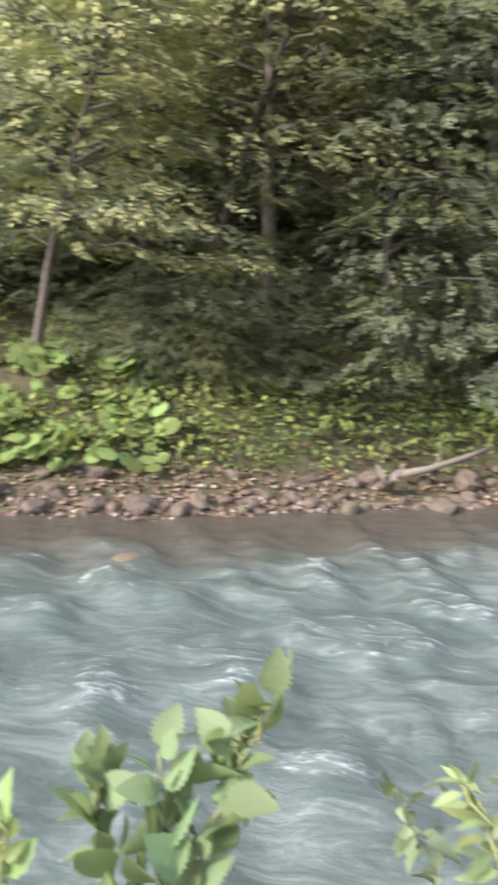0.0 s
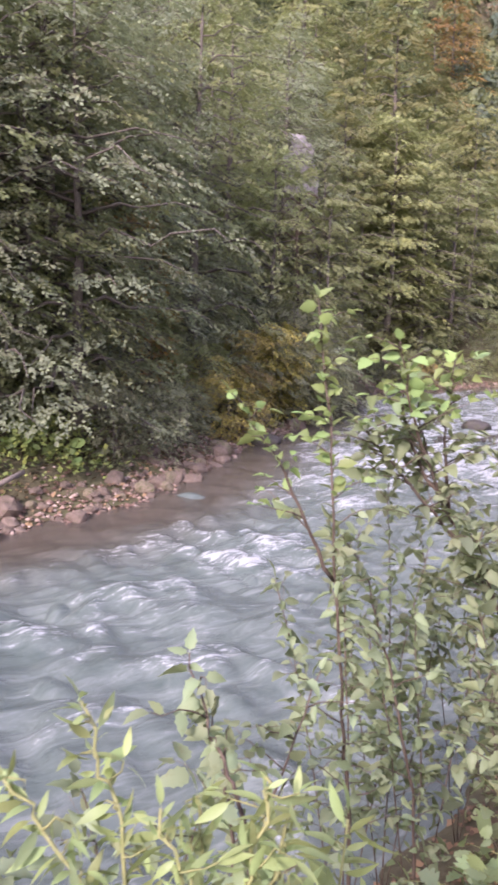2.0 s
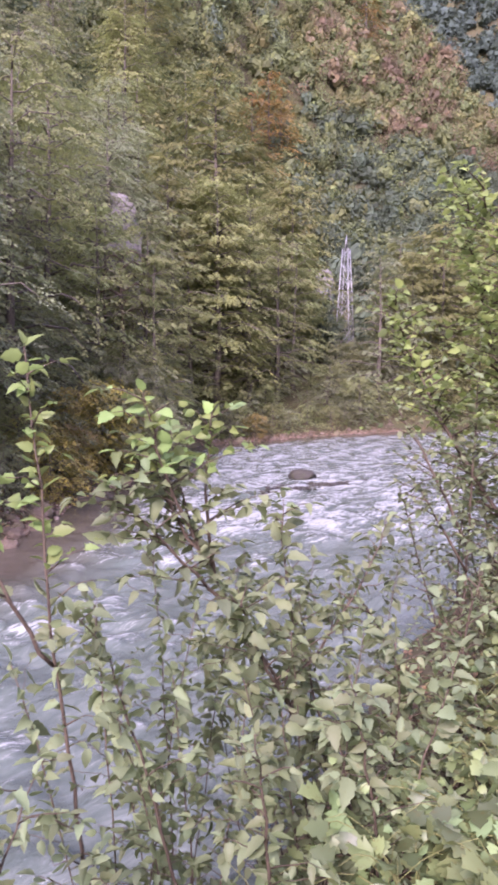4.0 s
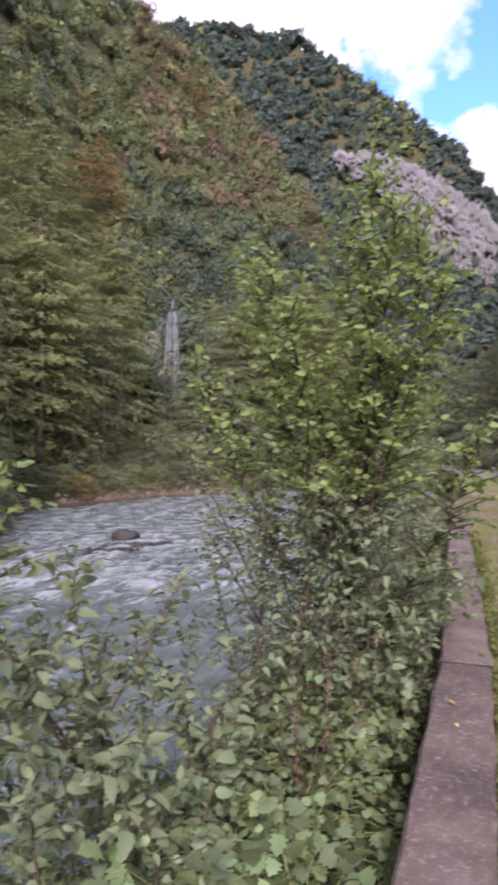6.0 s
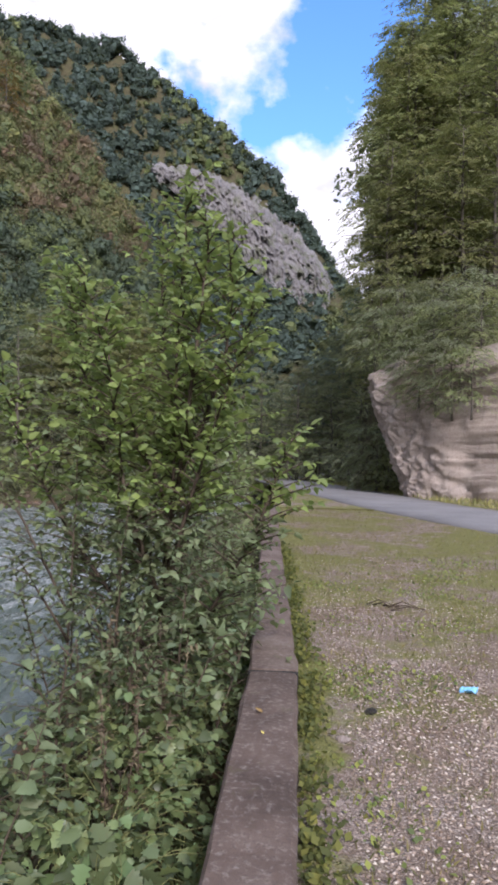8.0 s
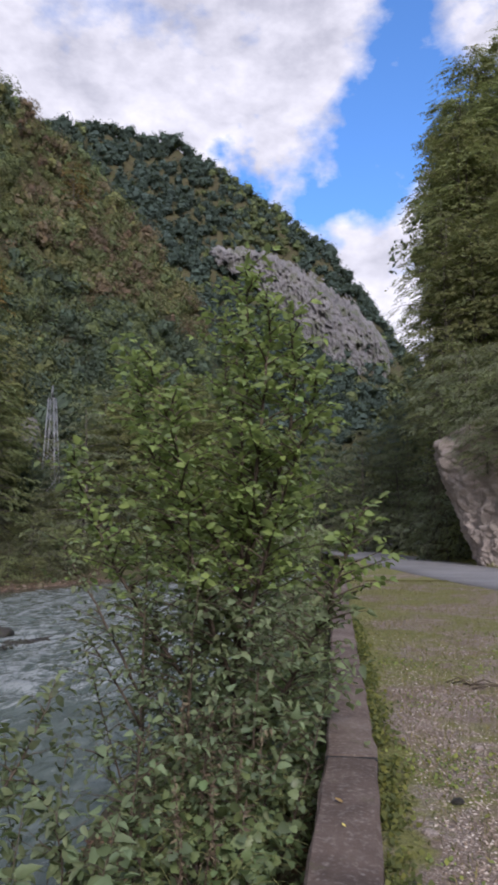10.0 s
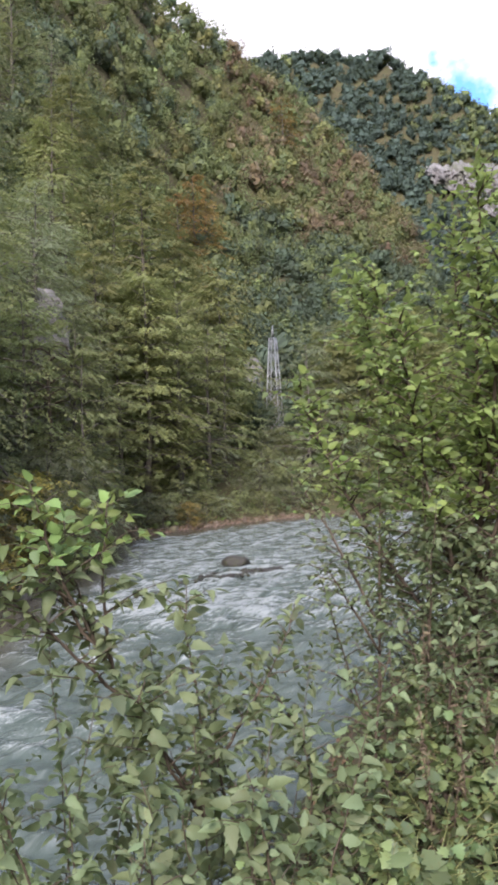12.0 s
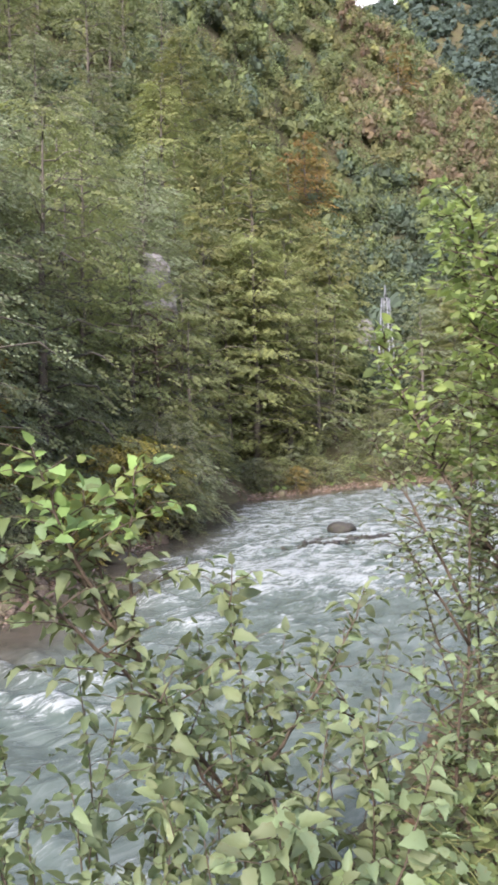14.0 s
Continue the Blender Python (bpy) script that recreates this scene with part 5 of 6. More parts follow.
# bush of many alder stems
BUSH = (3.95, 3.25, -1.45)
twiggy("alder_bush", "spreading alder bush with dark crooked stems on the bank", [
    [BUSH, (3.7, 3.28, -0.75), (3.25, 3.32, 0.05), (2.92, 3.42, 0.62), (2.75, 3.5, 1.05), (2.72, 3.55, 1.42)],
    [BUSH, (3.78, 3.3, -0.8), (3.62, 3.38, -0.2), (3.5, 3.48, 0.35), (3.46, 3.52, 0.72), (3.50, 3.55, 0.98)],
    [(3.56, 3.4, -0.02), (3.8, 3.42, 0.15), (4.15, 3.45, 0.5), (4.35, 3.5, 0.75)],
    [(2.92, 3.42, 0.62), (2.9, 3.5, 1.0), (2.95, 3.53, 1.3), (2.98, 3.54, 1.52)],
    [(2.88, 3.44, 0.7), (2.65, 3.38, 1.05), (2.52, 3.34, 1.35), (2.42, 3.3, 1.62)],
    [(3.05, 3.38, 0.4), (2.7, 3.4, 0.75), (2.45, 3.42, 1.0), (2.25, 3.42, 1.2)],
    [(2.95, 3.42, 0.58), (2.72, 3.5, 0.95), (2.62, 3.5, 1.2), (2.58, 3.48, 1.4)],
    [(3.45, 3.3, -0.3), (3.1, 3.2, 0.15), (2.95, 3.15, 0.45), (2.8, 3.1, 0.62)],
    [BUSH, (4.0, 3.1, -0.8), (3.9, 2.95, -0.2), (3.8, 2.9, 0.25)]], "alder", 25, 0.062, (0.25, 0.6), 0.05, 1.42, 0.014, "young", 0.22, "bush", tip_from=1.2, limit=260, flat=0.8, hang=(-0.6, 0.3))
twiggy("alder_bush", "low leafy alder bush near the concrete wall", [[(3.3, 2.5, -1.1), (3.2, 2.45, -0.4), (3.05, 2.4, 0.05), (2.95, 2.4, 0.4)], [(3.3, 2.5, -1.1), (3.5, 2.5, -0.4), (3.7, 2.5, 0.0), (3.85, 2.5, 0.3)], [(3.3, 2.5, -1.1), (3.3, 2.7, -0.5), (3.3, 2.9, 0.1)]], "alder", 26, 0.085, (0.25, 0.55), 0.058, 1.5, 0.010, bare=0.3, category="bush")
twiggy("alder_sapling", "dark alder sapling stem with sparse leaves", [[(2.75, 2.55, -1.3), (2.62, 2.5, -0.5), (2.5, 2.42, 0.0), (2.44, 2.4, 0.28)]], "alder", 27, 0.075, (0.2, 0.45), 0.045, 1.1, 0.012, bare=0.35)
for i, (x, y, h, w2) in enumerate(((2.35, 3.45, 0.55, 0.5), (2.85, 3.75, 0.75, 0.5), (3.3, 3.05, 0.35, 0.45), (3.0, 2.75, 0.1, 0.4), (0.75, 2.6, -0.05, 0.5), (3.6, 3.9, 0.6, 0.5), (4.3, 3.75, 0.45, 0.5), (2.6, 3.1, 0.25, 0.4))):
    twiggy("alder_bush", "loose alder bush with pale green leaves over the water", [[(x, y, -1.6), (x, y, -0.7), (x - 0.05, y + 0.05, h * 0.4 - 0.25), (x - 0.1, y + 0.05, h)], [(x, y, -1.0), (x + w2 * 0.6, y, -0.35), (x + w2, y + 0.05, h * 0.75)], [(x, y, -1.0), (x - w2 * 0.7, y - 0.05, -0.35), (x - w2 * 1.1, y - 0.05, h * 0.7)]],
           "alder", 70 + i, 0.14, (0.25, 0.6), 0.058, 1.4, 0.006, bare=0.3, category="bush", limit=30, flat=0.7)
# the large alder
ROOT = (6.0, 3.35, -1.4)
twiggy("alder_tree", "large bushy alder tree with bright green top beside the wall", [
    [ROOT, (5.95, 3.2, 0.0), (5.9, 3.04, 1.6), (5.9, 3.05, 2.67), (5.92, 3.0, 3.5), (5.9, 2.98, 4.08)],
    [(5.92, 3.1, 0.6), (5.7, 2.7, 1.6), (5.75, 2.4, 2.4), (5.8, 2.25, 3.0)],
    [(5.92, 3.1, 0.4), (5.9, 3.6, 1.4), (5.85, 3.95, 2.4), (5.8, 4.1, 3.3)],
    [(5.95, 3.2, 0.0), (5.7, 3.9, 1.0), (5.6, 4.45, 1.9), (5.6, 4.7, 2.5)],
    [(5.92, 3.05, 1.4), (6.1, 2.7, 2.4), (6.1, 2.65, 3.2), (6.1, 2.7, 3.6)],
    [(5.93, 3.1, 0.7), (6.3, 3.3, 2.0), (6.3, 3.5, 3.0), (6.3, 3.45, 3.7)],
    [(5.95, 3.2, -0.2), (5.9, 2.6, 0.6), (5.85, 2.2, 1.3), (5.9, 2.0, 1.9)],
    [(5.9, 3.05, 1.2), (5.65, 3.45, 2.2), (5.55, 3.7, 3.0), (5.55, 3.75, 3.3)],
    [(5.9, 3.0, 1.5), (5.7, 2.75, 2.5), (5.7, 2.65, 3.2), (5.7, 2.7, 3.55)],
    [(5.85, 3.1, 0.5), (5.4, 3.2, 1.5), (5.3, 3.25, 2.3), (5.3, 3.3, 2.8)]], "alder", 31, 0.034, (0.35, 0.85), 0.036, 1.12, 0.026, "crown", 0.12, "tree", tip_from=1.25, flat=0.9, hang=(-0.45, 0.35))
twiggy("alder_sapling", "upright alder stem with small leaves before the river", [[(5.15, 3.6, -1.6), (5.2, 3.52, 0.0), (5.2, 3.48, 0.9), (5.2, 3.46, 1.5), (5.22, 3.45, 2.05)], [(5.2, 3.5, 0.5), (5.0, 3.7, 1.1), (4.9, 3.95, 1.5), (4.85, 4.1, 1.75)], [(5.2, 3.5, 0.3), (4.95, 3.6, 0.75), (4.8, 3.7, 1.0)]], "alder", 32, 0.075, (0.2, 0.55), 0.045, 0.95, 0.014, bare=0.3, flat=1.2, hang=(-0.45, 0.3))
twiggy("alder_sapling", "thin upright alder stem among bushes", [[(5.3, 3.25, -1.5), (5.35, 3.2, 0.0), (5.36, 3.18, 1.0), (5.38, 3.2, 1.8)], [(5.35, 3.2, 0.2), (5.15, 3.0, 0.9), (5.1, 2.9, 1.4)]], "alder", 33, 0.075, (0.25, 0.6), 0.045, 0.95, 0.012, bare=0.3, flat=1.2, hang=(-0.45, 0.3))
for i, (x, y, h) in enumerate(((6.9, 3.9, 2.2), (7.8, 4.1, 2.6), (9.2, 4.9, 2.9), (7.0, 4.9, 1.2), (8.3, 5.3, 1.6), (11.0, 5.8, 2.6), (13.5, 7.2, 2.4), (4.6, 3.0, 0.55), (4.9, 2.7, 0.75), (5.6, 2.75, 1.1))):
    twiggy("alder_bush", "leafy alder bush growing out of the bank below the wall", [[(x, y, -1.5), (x - 0.1, y, -0.3), (x - 0.15, y - 0.1, h * 0.55), (x - 0.1, y - 0.15, h)], [(x, y, -1.2), (x + 0.25, y - 0.3, 0.0), (x + 0.4, y - 0.45, h * 0.7)], [(x, y, -1.2), (x - 0.4, y + 0.3, 0.0), (x - 0.6, y + 0.4, h * 0.6)]],
           "alder", 40 + i, 0.07, (0.35, 0.8), 0.052, 1.12, 0.016, "young" if h > 2.4 else None, 0.25, "bush", tip_from=h * 0.8, limit=60, flat=1.2, hang=(-0.5, 0.3))

# dry brown stalks in the thicket
for i, (x, y, h) in enumerate(((4.5, 2.35, 0.25), (4.75, 2.55, 0.4), (5.1, 2.6, 0.55), (4.3, 2.45, 0.1), (5.0, 2.95, 0.6))):
    twiggy("dry_herb", "dead brown herb stalks standing in the thicket", [[(x, y, -1.2), (x, y, -0.4), (x + 0.03, y + 0.04, h)], [(x + 0.1, y, -1.1), (x + 0.14, y - 0.05, -0.3), (x + 0.2, y - 0.08, h - 0.1)], [(x - 0.1, y + 0.1, -1.1), (x - 0.12, y + 0.14, -0.3), (x - 0.18, y + 0.16, h - 0.15)]],
           "dry", 160 + i, 0.09, (0.1, 0.3), 0.04, 0.7, 0.006, bare=0.35, category="herb", bark="dry_stalk", limit=40, hang=(-1.2, -0.1))

# broad-leaved shoots and willow shoots just past the wall
SHOOT = [[(-0.06, 0.8, 0.1), (-0.07, 0.92, 0.7), (-0.07, 0.98, 0.93), (-0.04, 1.04, 1.0), (-0.01, 1.11, 1.08), (0.01, 1.13, 1.12)], [(-0.07, 0.9, 0.62), (-0.11, 0.97, 0.90), (-0.115, 1.02, 0.99), (-0.14, 1.06, 1.05)], [(-0.07, 0.9, 0.55), (-0.17, 0.98, 0.86), (-0.21, 1.03, 0.95), (-0.225, 1.06, 1.0)]]
twiggy("alder_shoot", "alder shoot with large serrated green leaves close by", [[(x - 0.04, y, z) for x, y, z in line] for line in SHOOT],
       "broad", 51, 0.04, (0.03, 0.06), 0.036, 0.9, 0.005, bare=0.72, category="shoot", spread_up=0.5, bark="stalk", flat=0.3)
twiggy("alder_shoot", "leafy green shoot at the edge of the bank", [[(-0.26, 0.7, 0.1), (-0.27, 0.8, 0.85), (-0.29, 0.84, 1.02), (-0.31, 0.85, 1.08)], [(-0.26, 0.75, 0.5), (-0.2, 0.84, 0.85), (-0.19, 0.87, 0.93)]], "young", 52, 0.05, (0.04, 0.08), 0.042, 0.85, 0.005, bare=0.7, category="shoot", bark="stalk", flat=0.3)
WILLOWS = ([(0.3, 0.95, 0.1), (0.31, 1.05, 0.7), (0.31, 1.15, 0.91), (0.30, 1.2, 0.98), (0.27, 1.25, 1.06)], [(0.3, 0.95, 0.35), (0.25, 1.06, 0.84), (0.2, 1.12, 0.94), (0.14, 1.17, 1.0)], [(0.32, 0.95, 0.4), (0.42, 0.95, 0.82), (0.49, 1.0, 0.97), (0.50, 1.02, 1.01)],
           [(0.32, 0.95, 0.5), (0.38, 0.99, 0.86), (0.35, 1.06, 0.97)], [(0.32, 0.95, 0.5), (0.5, 1.0, 0.8), (0.57, 1.05, 0.93)], [(0.32, 0.95, 0.5), (0.42, 1.08, 0.84), (0.43, 1.12, 0.93)], [(0.3, 0.95, 0.5), (0.26, 1.0, 0.8), (0.22, 1.03, 0.88)], [(0.32, 0.95, 0.45), (0.46, 0.98, 0.78), (0.52, 1.0, 0.86)])
twiggy("willow_bush", "bright yellow-green willow shoots with narrow leaves", [[(x + 0.115, y, z) for x, y, z in line] for line in WILLOWS], "willow", 53, 0.045, (0.04, 0.09), 0.018, 0.58, 0.004, bare=0.62, category="bush", bark="stalk", spread_up=0.6, flat=0.5, limit=200)
twiggy("willow_bush", "low willow shoots with narrow pale leaves", [[(0.8, 1.15, 0.0), (0.78, 1.2, 0.5), (0.75, 1.25, 0.72)], [(0.8, 1.15, 0.1), (0.9, 1.25, 0.5), (0.95, 1.3, 0.66)], [(0.8, 1.15, 0.1), (0.65, 1.2, 0.5), (0.6, 1.25, 0.7)]], "willow", 54, 0.06, (0.06, 0.12), 0.03, 0.95, 0.004, bare=0.4, category="bush", bark="stalk", spread_up=0.6)


# brambles and ivy along the wall's foot
def bramble(x, y, z, r, n, seed, kind="bramble", limit=110, big=1.0):
    gen = np.random.default_rng(seed)
    ob = tagged(new("bramble"), "green bramble and ivy tangle at the foot of the concrete wall", "bramble", "brambles along the wall")
    ob.location = (x, y, z)
    tb = Tubes()
    rest = []
    shapes = LEAF[kind]
    count = 0
    for i in range(n // 9):
        a = gen.uniform(0, 6.283)
        L = r * gen.uniform(0.6, 1.3)
        u = np.linspace(0, 1, 6)[:, None]
        out = np.array((math.cos(a), math.sin(a), 0))
        line = out * L * u + np.array((0, 0, 1)) * (r * gen.uniform(0.9, 1.7) * u - r * 0.9 * u ** 2.2) + gen.normal(0, 0.02, (6, 3)) * u
        tb.add(line, (0.004, 0.0015), 4)
        for j in range(9):
            t = gen.uniform(0.25, 1.0)
            p = np.array([np.interp(t, u[:, 0], line[:, q]) for q in range(3)]) + gen.normal(0, 0.05, 3)
            m = frame_of(p, out * 0.5 + gen.normal(0, 0.6, 3) + np.array((0, 0, -0.3)), np.array((0, 0, 0.9)) + gen.normal(0, 0.4, 3), big * gen.uniform(0.6, 1.15))
            count += 1
            if count <= limit:
                part("leaf", shapes[int(gen.integers(len(shapes)))], ob, m=m)
            else:
                rest.append(m)
    tagged(part("cane_growth", tb.mesh("cane_growth", M["stalk"]), ob), kind="stuff")
    if rest:
        tagged(part("foliage", joined_leaves("foliage", rest, shapes[0], shapes[0].materials[0]), ob), kind="stuff")


for i in range(26):
    s = 0.6 + i * 0.52 if i < 14 else 7.9 + (i - 14) * 1.15
    q = along_wall(np.array(s), np.array(-0.28 - 0.25 * (i % 3)))
    bramble(float(q[0]), float(q[1]), -0.75 + 0.12 * (i % 2) + 0.25 * (s > 4), 0.42 + 0.1 * (i % 3), 190 if i < 12 else 130, 100 + i, "ivy" if i % 4 == 1 else "bramble", 45 if i < 8 else 10)
for i, (x, y, z) in enumerate(((3.4, 1.75, -0.55), (3.7, 2.1, -0.6), (4.1, 2.3, -0.5), (3.2, 2.2, -0.7), (4.5, 2.55, -0.5), (5.0, 2.75, -0.3), (2.7, 1.9, -0.8), (2.3, 1.6, -0.8), (5.5, 2.9, -0.2), (6.3, 2.95, 0.0), (6.9, 3.2, 0.0), (7.6, 3.5, 0.1))):
    bramble(x, y, z, 0.55, 230, 140 + i, "bramble", 60 if i < 6 else 12, 1.45 if x < 3.5 else 1.0)


# litter, pebbles and low herbs as stuff
def scatter_quads(name, label, category, pts, size, mat, upright=0.2, ratio=0.6, seed=1, cup=0.15):
    gen = np.random.default_rng(seed)
    n = len(pts)
    L = size * gen.uniform(0.5, 1.4, n)
    al = gen.normal(0, 1, (n, 3)) * (1, 1, 0.15) + np.array((0, 0, upright)) * gen.uniform(0, 2, (n, 1))
    q = leaf_quads(np.asarray(pts), al, gen.normal(0, 0.35, (n, 3)) + np.array((0, 0, 1)), L, L * ratio, cup)
    return tagged(new(name, mesh_of(name, q, 4, mat)), label, category, kind="stuff")


gen = np.random.default_rng(5)
n = 9000
s, v = gen.uniform(-4, 16, n), -gen.uniform(0.1, 3.6, n)
q = along_wall(s, v)
z = terrain(q[:, 0], q[:, 1])
ok = z > WATER + 0.02
scatter_quads("leaf_litter", "brown dead leaves lying on the near bank", "leaves", np.concatenate([q, z[:, None] + 0.015], -1)[ok], 0.075, M["litter"], 0.1, 0.7, 3)
n = 5200
s, v = gen.uniform(-3, 16, n), -gen.uniform(0.05, 3.3, n)
q = along_wall(s, v)
z = terrain(q[:, 0], q[:, 1])
ok = (z > WATER + 0.1) & (lump(np.concatenate([q, 0 * q[:, :1]], -1), 1.1, 3) > -0.15)
scatter_quads("ground_cover", "low green herbs covering the near bank", "herbs", np.concatenate([q, z[:, None] + gen.uniform(0, 0.3, (n, 1))], -1)[ok], 0.085, M["bramble"], 0.6, 0.6, 4)
n = 21000
s, d = np.where(gen.uniform(0, 1, n) < 0.55, gen.uniform(acc0[3] - 8, acc0[8], n), gen.uniform(acc0[3] - 8, acc0[-3], n)), 1.1 + gen.gamma(2.6, 1.1, n)
q = np.array([bank_point(a, b) for a, b in zip(s, d)])
z = terrain(q[:, 0], q[:, 1])
patchy = lump(np.concatenate([q, 0 * q[:, :1]], -1), 0.9, 3)
ok = patchy + gen.normal(0, 0.3, n) > -0.35
scatter_quads("bank_herbs", "yellow-green herbs on the far stony bank", "herbs", np.concatenate([q, z[:, None] + gen.uniform(0.02, 0.55, (n, 1))], -1)[ok], 0.13, M["herb"], 0.5, 0.8, 6)
n = 9000
s, d = gen.uniform(acc0[3] - 8, acc0[-3], n), gen.uniform(0.0, 4.0, n)
q = np.array([bank_point(a, b) for a, b in zip(s, d)])
z = terrain(q[:, 0], q[:, 1])
scatter_quads("bank_litter", "reddish brown dead leaves on the far bank", "leaves", np.concatenate([q, z[:, None] + 0.02], -1), 0.13, M["litter"], 0.2, 0.7, 8)


# ---- stones ----
def stone_mesh(name, seed, mat, flat=0.6, sub=2, rough=0.22):
    bm = bmesh.new()
    bmesh.ops.create_icosphere(bm, subdivisions=sub, radius=1.0)
    off = np.random.default_rng(seed).uniform(-9, 9, 3)
    for vert in bm.verts:
        p = np.array(vert.co)
        r2 = 1 + rough * float(lump(p + off, 1.5, 3)) + 0.10 * np.sign(float(lump(p * 1.4 + off, 1.1, 1)))
        vert.co = Vector(p * r2 * (1, 0.78, flat))
    me = bpy.data.meshes.new(name)
    bm.to_mesh(me)
    bm.free()
    me.polygons.foreach_set("use_smooth", np.full(len(me.polygons), sub > 2))
    me.materials.append(mat)
    return me


STONES = [stone_mesh("stone", 60 + i, M["stone"] if i < 5 else M["mossy"], 0.45 + 0.07 * i) for i in range(6)]
gen = np.random.default_rng(12)
for i in range(285):
    s = gen.uniform(acc0[3] - 3.5, acc0[9] + 1.0) if i < 240 else gen.uniform(acc0[9], acc0[-4])
    d = abs(gen.normal(0.15, 0.55)) if i % 3 else gen.uniform(-0.25, 1.7)
    p = bank_point(s, d)
    size = min(0.34, 0.07 + gen.gamma(2.0, 0.042)) * (1.5 if i >= 240 else 1)
    w = int(gen.integers(5)) if gen.uniform() > 0.1 else 5
    ob = tagged(new("stone", STONES[w]), "mossy brown stone on the river's edge" if w == 5 else "reddish grey stone on the river's edge", "stone", "stones along the far bank")
    ob.matrix_basis = pose(p[0], p[1], float(terrain(np.array([p[0]]), np.array([p[1]]))[0]) + size * 0.12, gen.uniform(-15, 15), gen.uniform(-15, 15), gen.uniform(0, 360)) @ Matrix.Scale(size, 4)


def pebbles(name, label, pts, size, mat, seed, flat=0.6):
    gen2 = np.random.default_rng(seed)
    base = np.array([(1, 0, 0), (0.3, 0.8, 0.1), (-0.8, 0.5, 0), (-0.7, -0.6, 0.1), (0.4, -0.9, 0), (0.1, 0.1, 0.9), (0, 0, -0.6)])
    tri = np.array([(0, 1, 5), (1, 2, 5), (2, 3, 5), (3, 4, 5), (4, 0, 5), (1, 0, 6), (2, 1, 6), (3, 2, 6), (4, 3, 6), (0, 4, 6)])
    n2 = len(pts)
    a, sc = gen2.uniform(0, 6.283, n2), size * gen2.uniform(0.4, 1.6, n2)
    b = base[None] * (1 + gen2.normal(0, 0.22, (n2, 7, 1))) * (1, gen2.uniform(0.6, 1.0), flat)
    x = b[..., 0] * np.cos(a)[:, None] - b[..., 1] * np.sin(a)[:, None]
    y = b[..., 0] * np.sin(a)[:, None] + b[..., 1] * np.cos(a)[:, None]
    P = np.asarray(pts)[:, None] + np.stack([x, y, b[..., 2]], -1) * sc[:, None, None]
    me = bpy.data.meshes.new(name)
    F = (tri[None] + 7 * np.arange(n2)[:, None, None]).reshape(-1, 3)
    me.vertices.add(n2 * 7)
    me.vertices.foreach_set("co", P.astype(np.float32).ravel())
    me.loops.add(F.size)
    me.loops.foreach_set("vertex_index", F.astype(np.int32).ravel())
    me.polygons.add(len(F))
    me.polygons.foreach_set("loop_start", np.arange(0, F.size, 3, dtype=np.int32))
    me.update(calc_edges=True)
    me.materials.append(mat)
    return tagged(new(name, me), label, "gravel", kind="stuff")


k = Nodes("pebble")
M["pebble"] = k.base(k.ramp(k.island(), (0.0, (0.085, 0.050, 0.038)), (0.35, (0.155, 0.100, 0.074)), (0.7, (0.215, 0.155, 0.120)), (1.0, (0.36, 0.29, 0.24))), 0.85, 0, 0.3)
k = Nodes("gravel_chip")
M["chip"] = k.base(k.ramp(k.island(), (0.0, (0.18, 0.13, 0.095)), (0.4, (0.30, 0.235, 0.185)), (0.75, (0.42, 0.35, 0.29)), (1.0, (0.58, 0.52, 0.45))), 0.85, 0, 0.3)
n = 8000
s, d = gen.uniform(acc0[3] - 6, acc0[-4], n), np.abs(gen.normal(0.3, 0.9, n)) - 0.3
q = np.array([bank_point(a, b) for a, b in zip(s, d)])
pebbles("bank_pebbles", "small reddish stones and pebbles of the far bank", np.concatenate([q, terrain(q[:, 0], q[:, 1])[:, None] + 0.02], -1), 0.06, M["pebble"], 2)
n = 40000
s, v = 1.2 + gen.gamma(1.6, 3.0, n), 0.42 + gen.gamma(1.8, 1.25, n)
q = along_wall(s, v)
ok = lump(np.concatenate([q, 0 * q[:, :1]], -1), 1.3, 3) + gen.normal(0, 0.35, n) > -0.25
pebbles("yard_gravel", "pale crushed gravel chips on the yard", np.concatenate([q, np.full((n, 1), 0.004)], -1)[ok], 0.0092, M["chip"], 3)


def blades(name, label, pts, height, mat, seed):
    gen2 = np.random.default_rng(seed)
    n2 = len(pts)
    h = height * gen2.uniform(0.4, 1.5, n2)
    al = gen2.normal(0, 0.5, (n2, 3)) * (1, 1, 0) + np.array((0, 0, 1.0))
    qd = leaf_quads(np.asarray(pts), al, gen2.normal(0, 1, (n2, 3)) * (1, 1, 0.2), h, h * 0.16, 0.3)
    return tagged(new(name, mesh_of(name, qd, 4, mat)), label, "grass", kind="stuff")


n = 46000
s, v = gen.uniform(0.5, 30, n) ** 1.0, 0.36 + gen.gamma(1.3, 2.6, n)
q = along_wall(s, v)
dense = lump(np.concatenate([q, 0 * q[:, :1]], -1), 0.9, 3) + 0.05 * s + 0.9 * np.exp(-((v - 0.4) / 0.15) ** 2)
ok = (dense + gen.normal(0, 0.3, n) > 0.22) & (np.abs(signed(q, ROAD)) > 2.5)
blades("yard_grass", "short yellowish grass growing through the gravel", np.concatenate([q, np.full((n, 1), -0.005)], -1)[ok], 0.05, M["grass"], 9)
n = 5200
s, v = gen.uniform(0.8, 14, n), 0.385 + np.abs(gen.normal(0, 0.085, n))
q = along_wall(s, v)
ok = np.sin(s * 3.1) + np.sin(s * 7.7) + gen.normal(0, 0.6, n) > -0.7
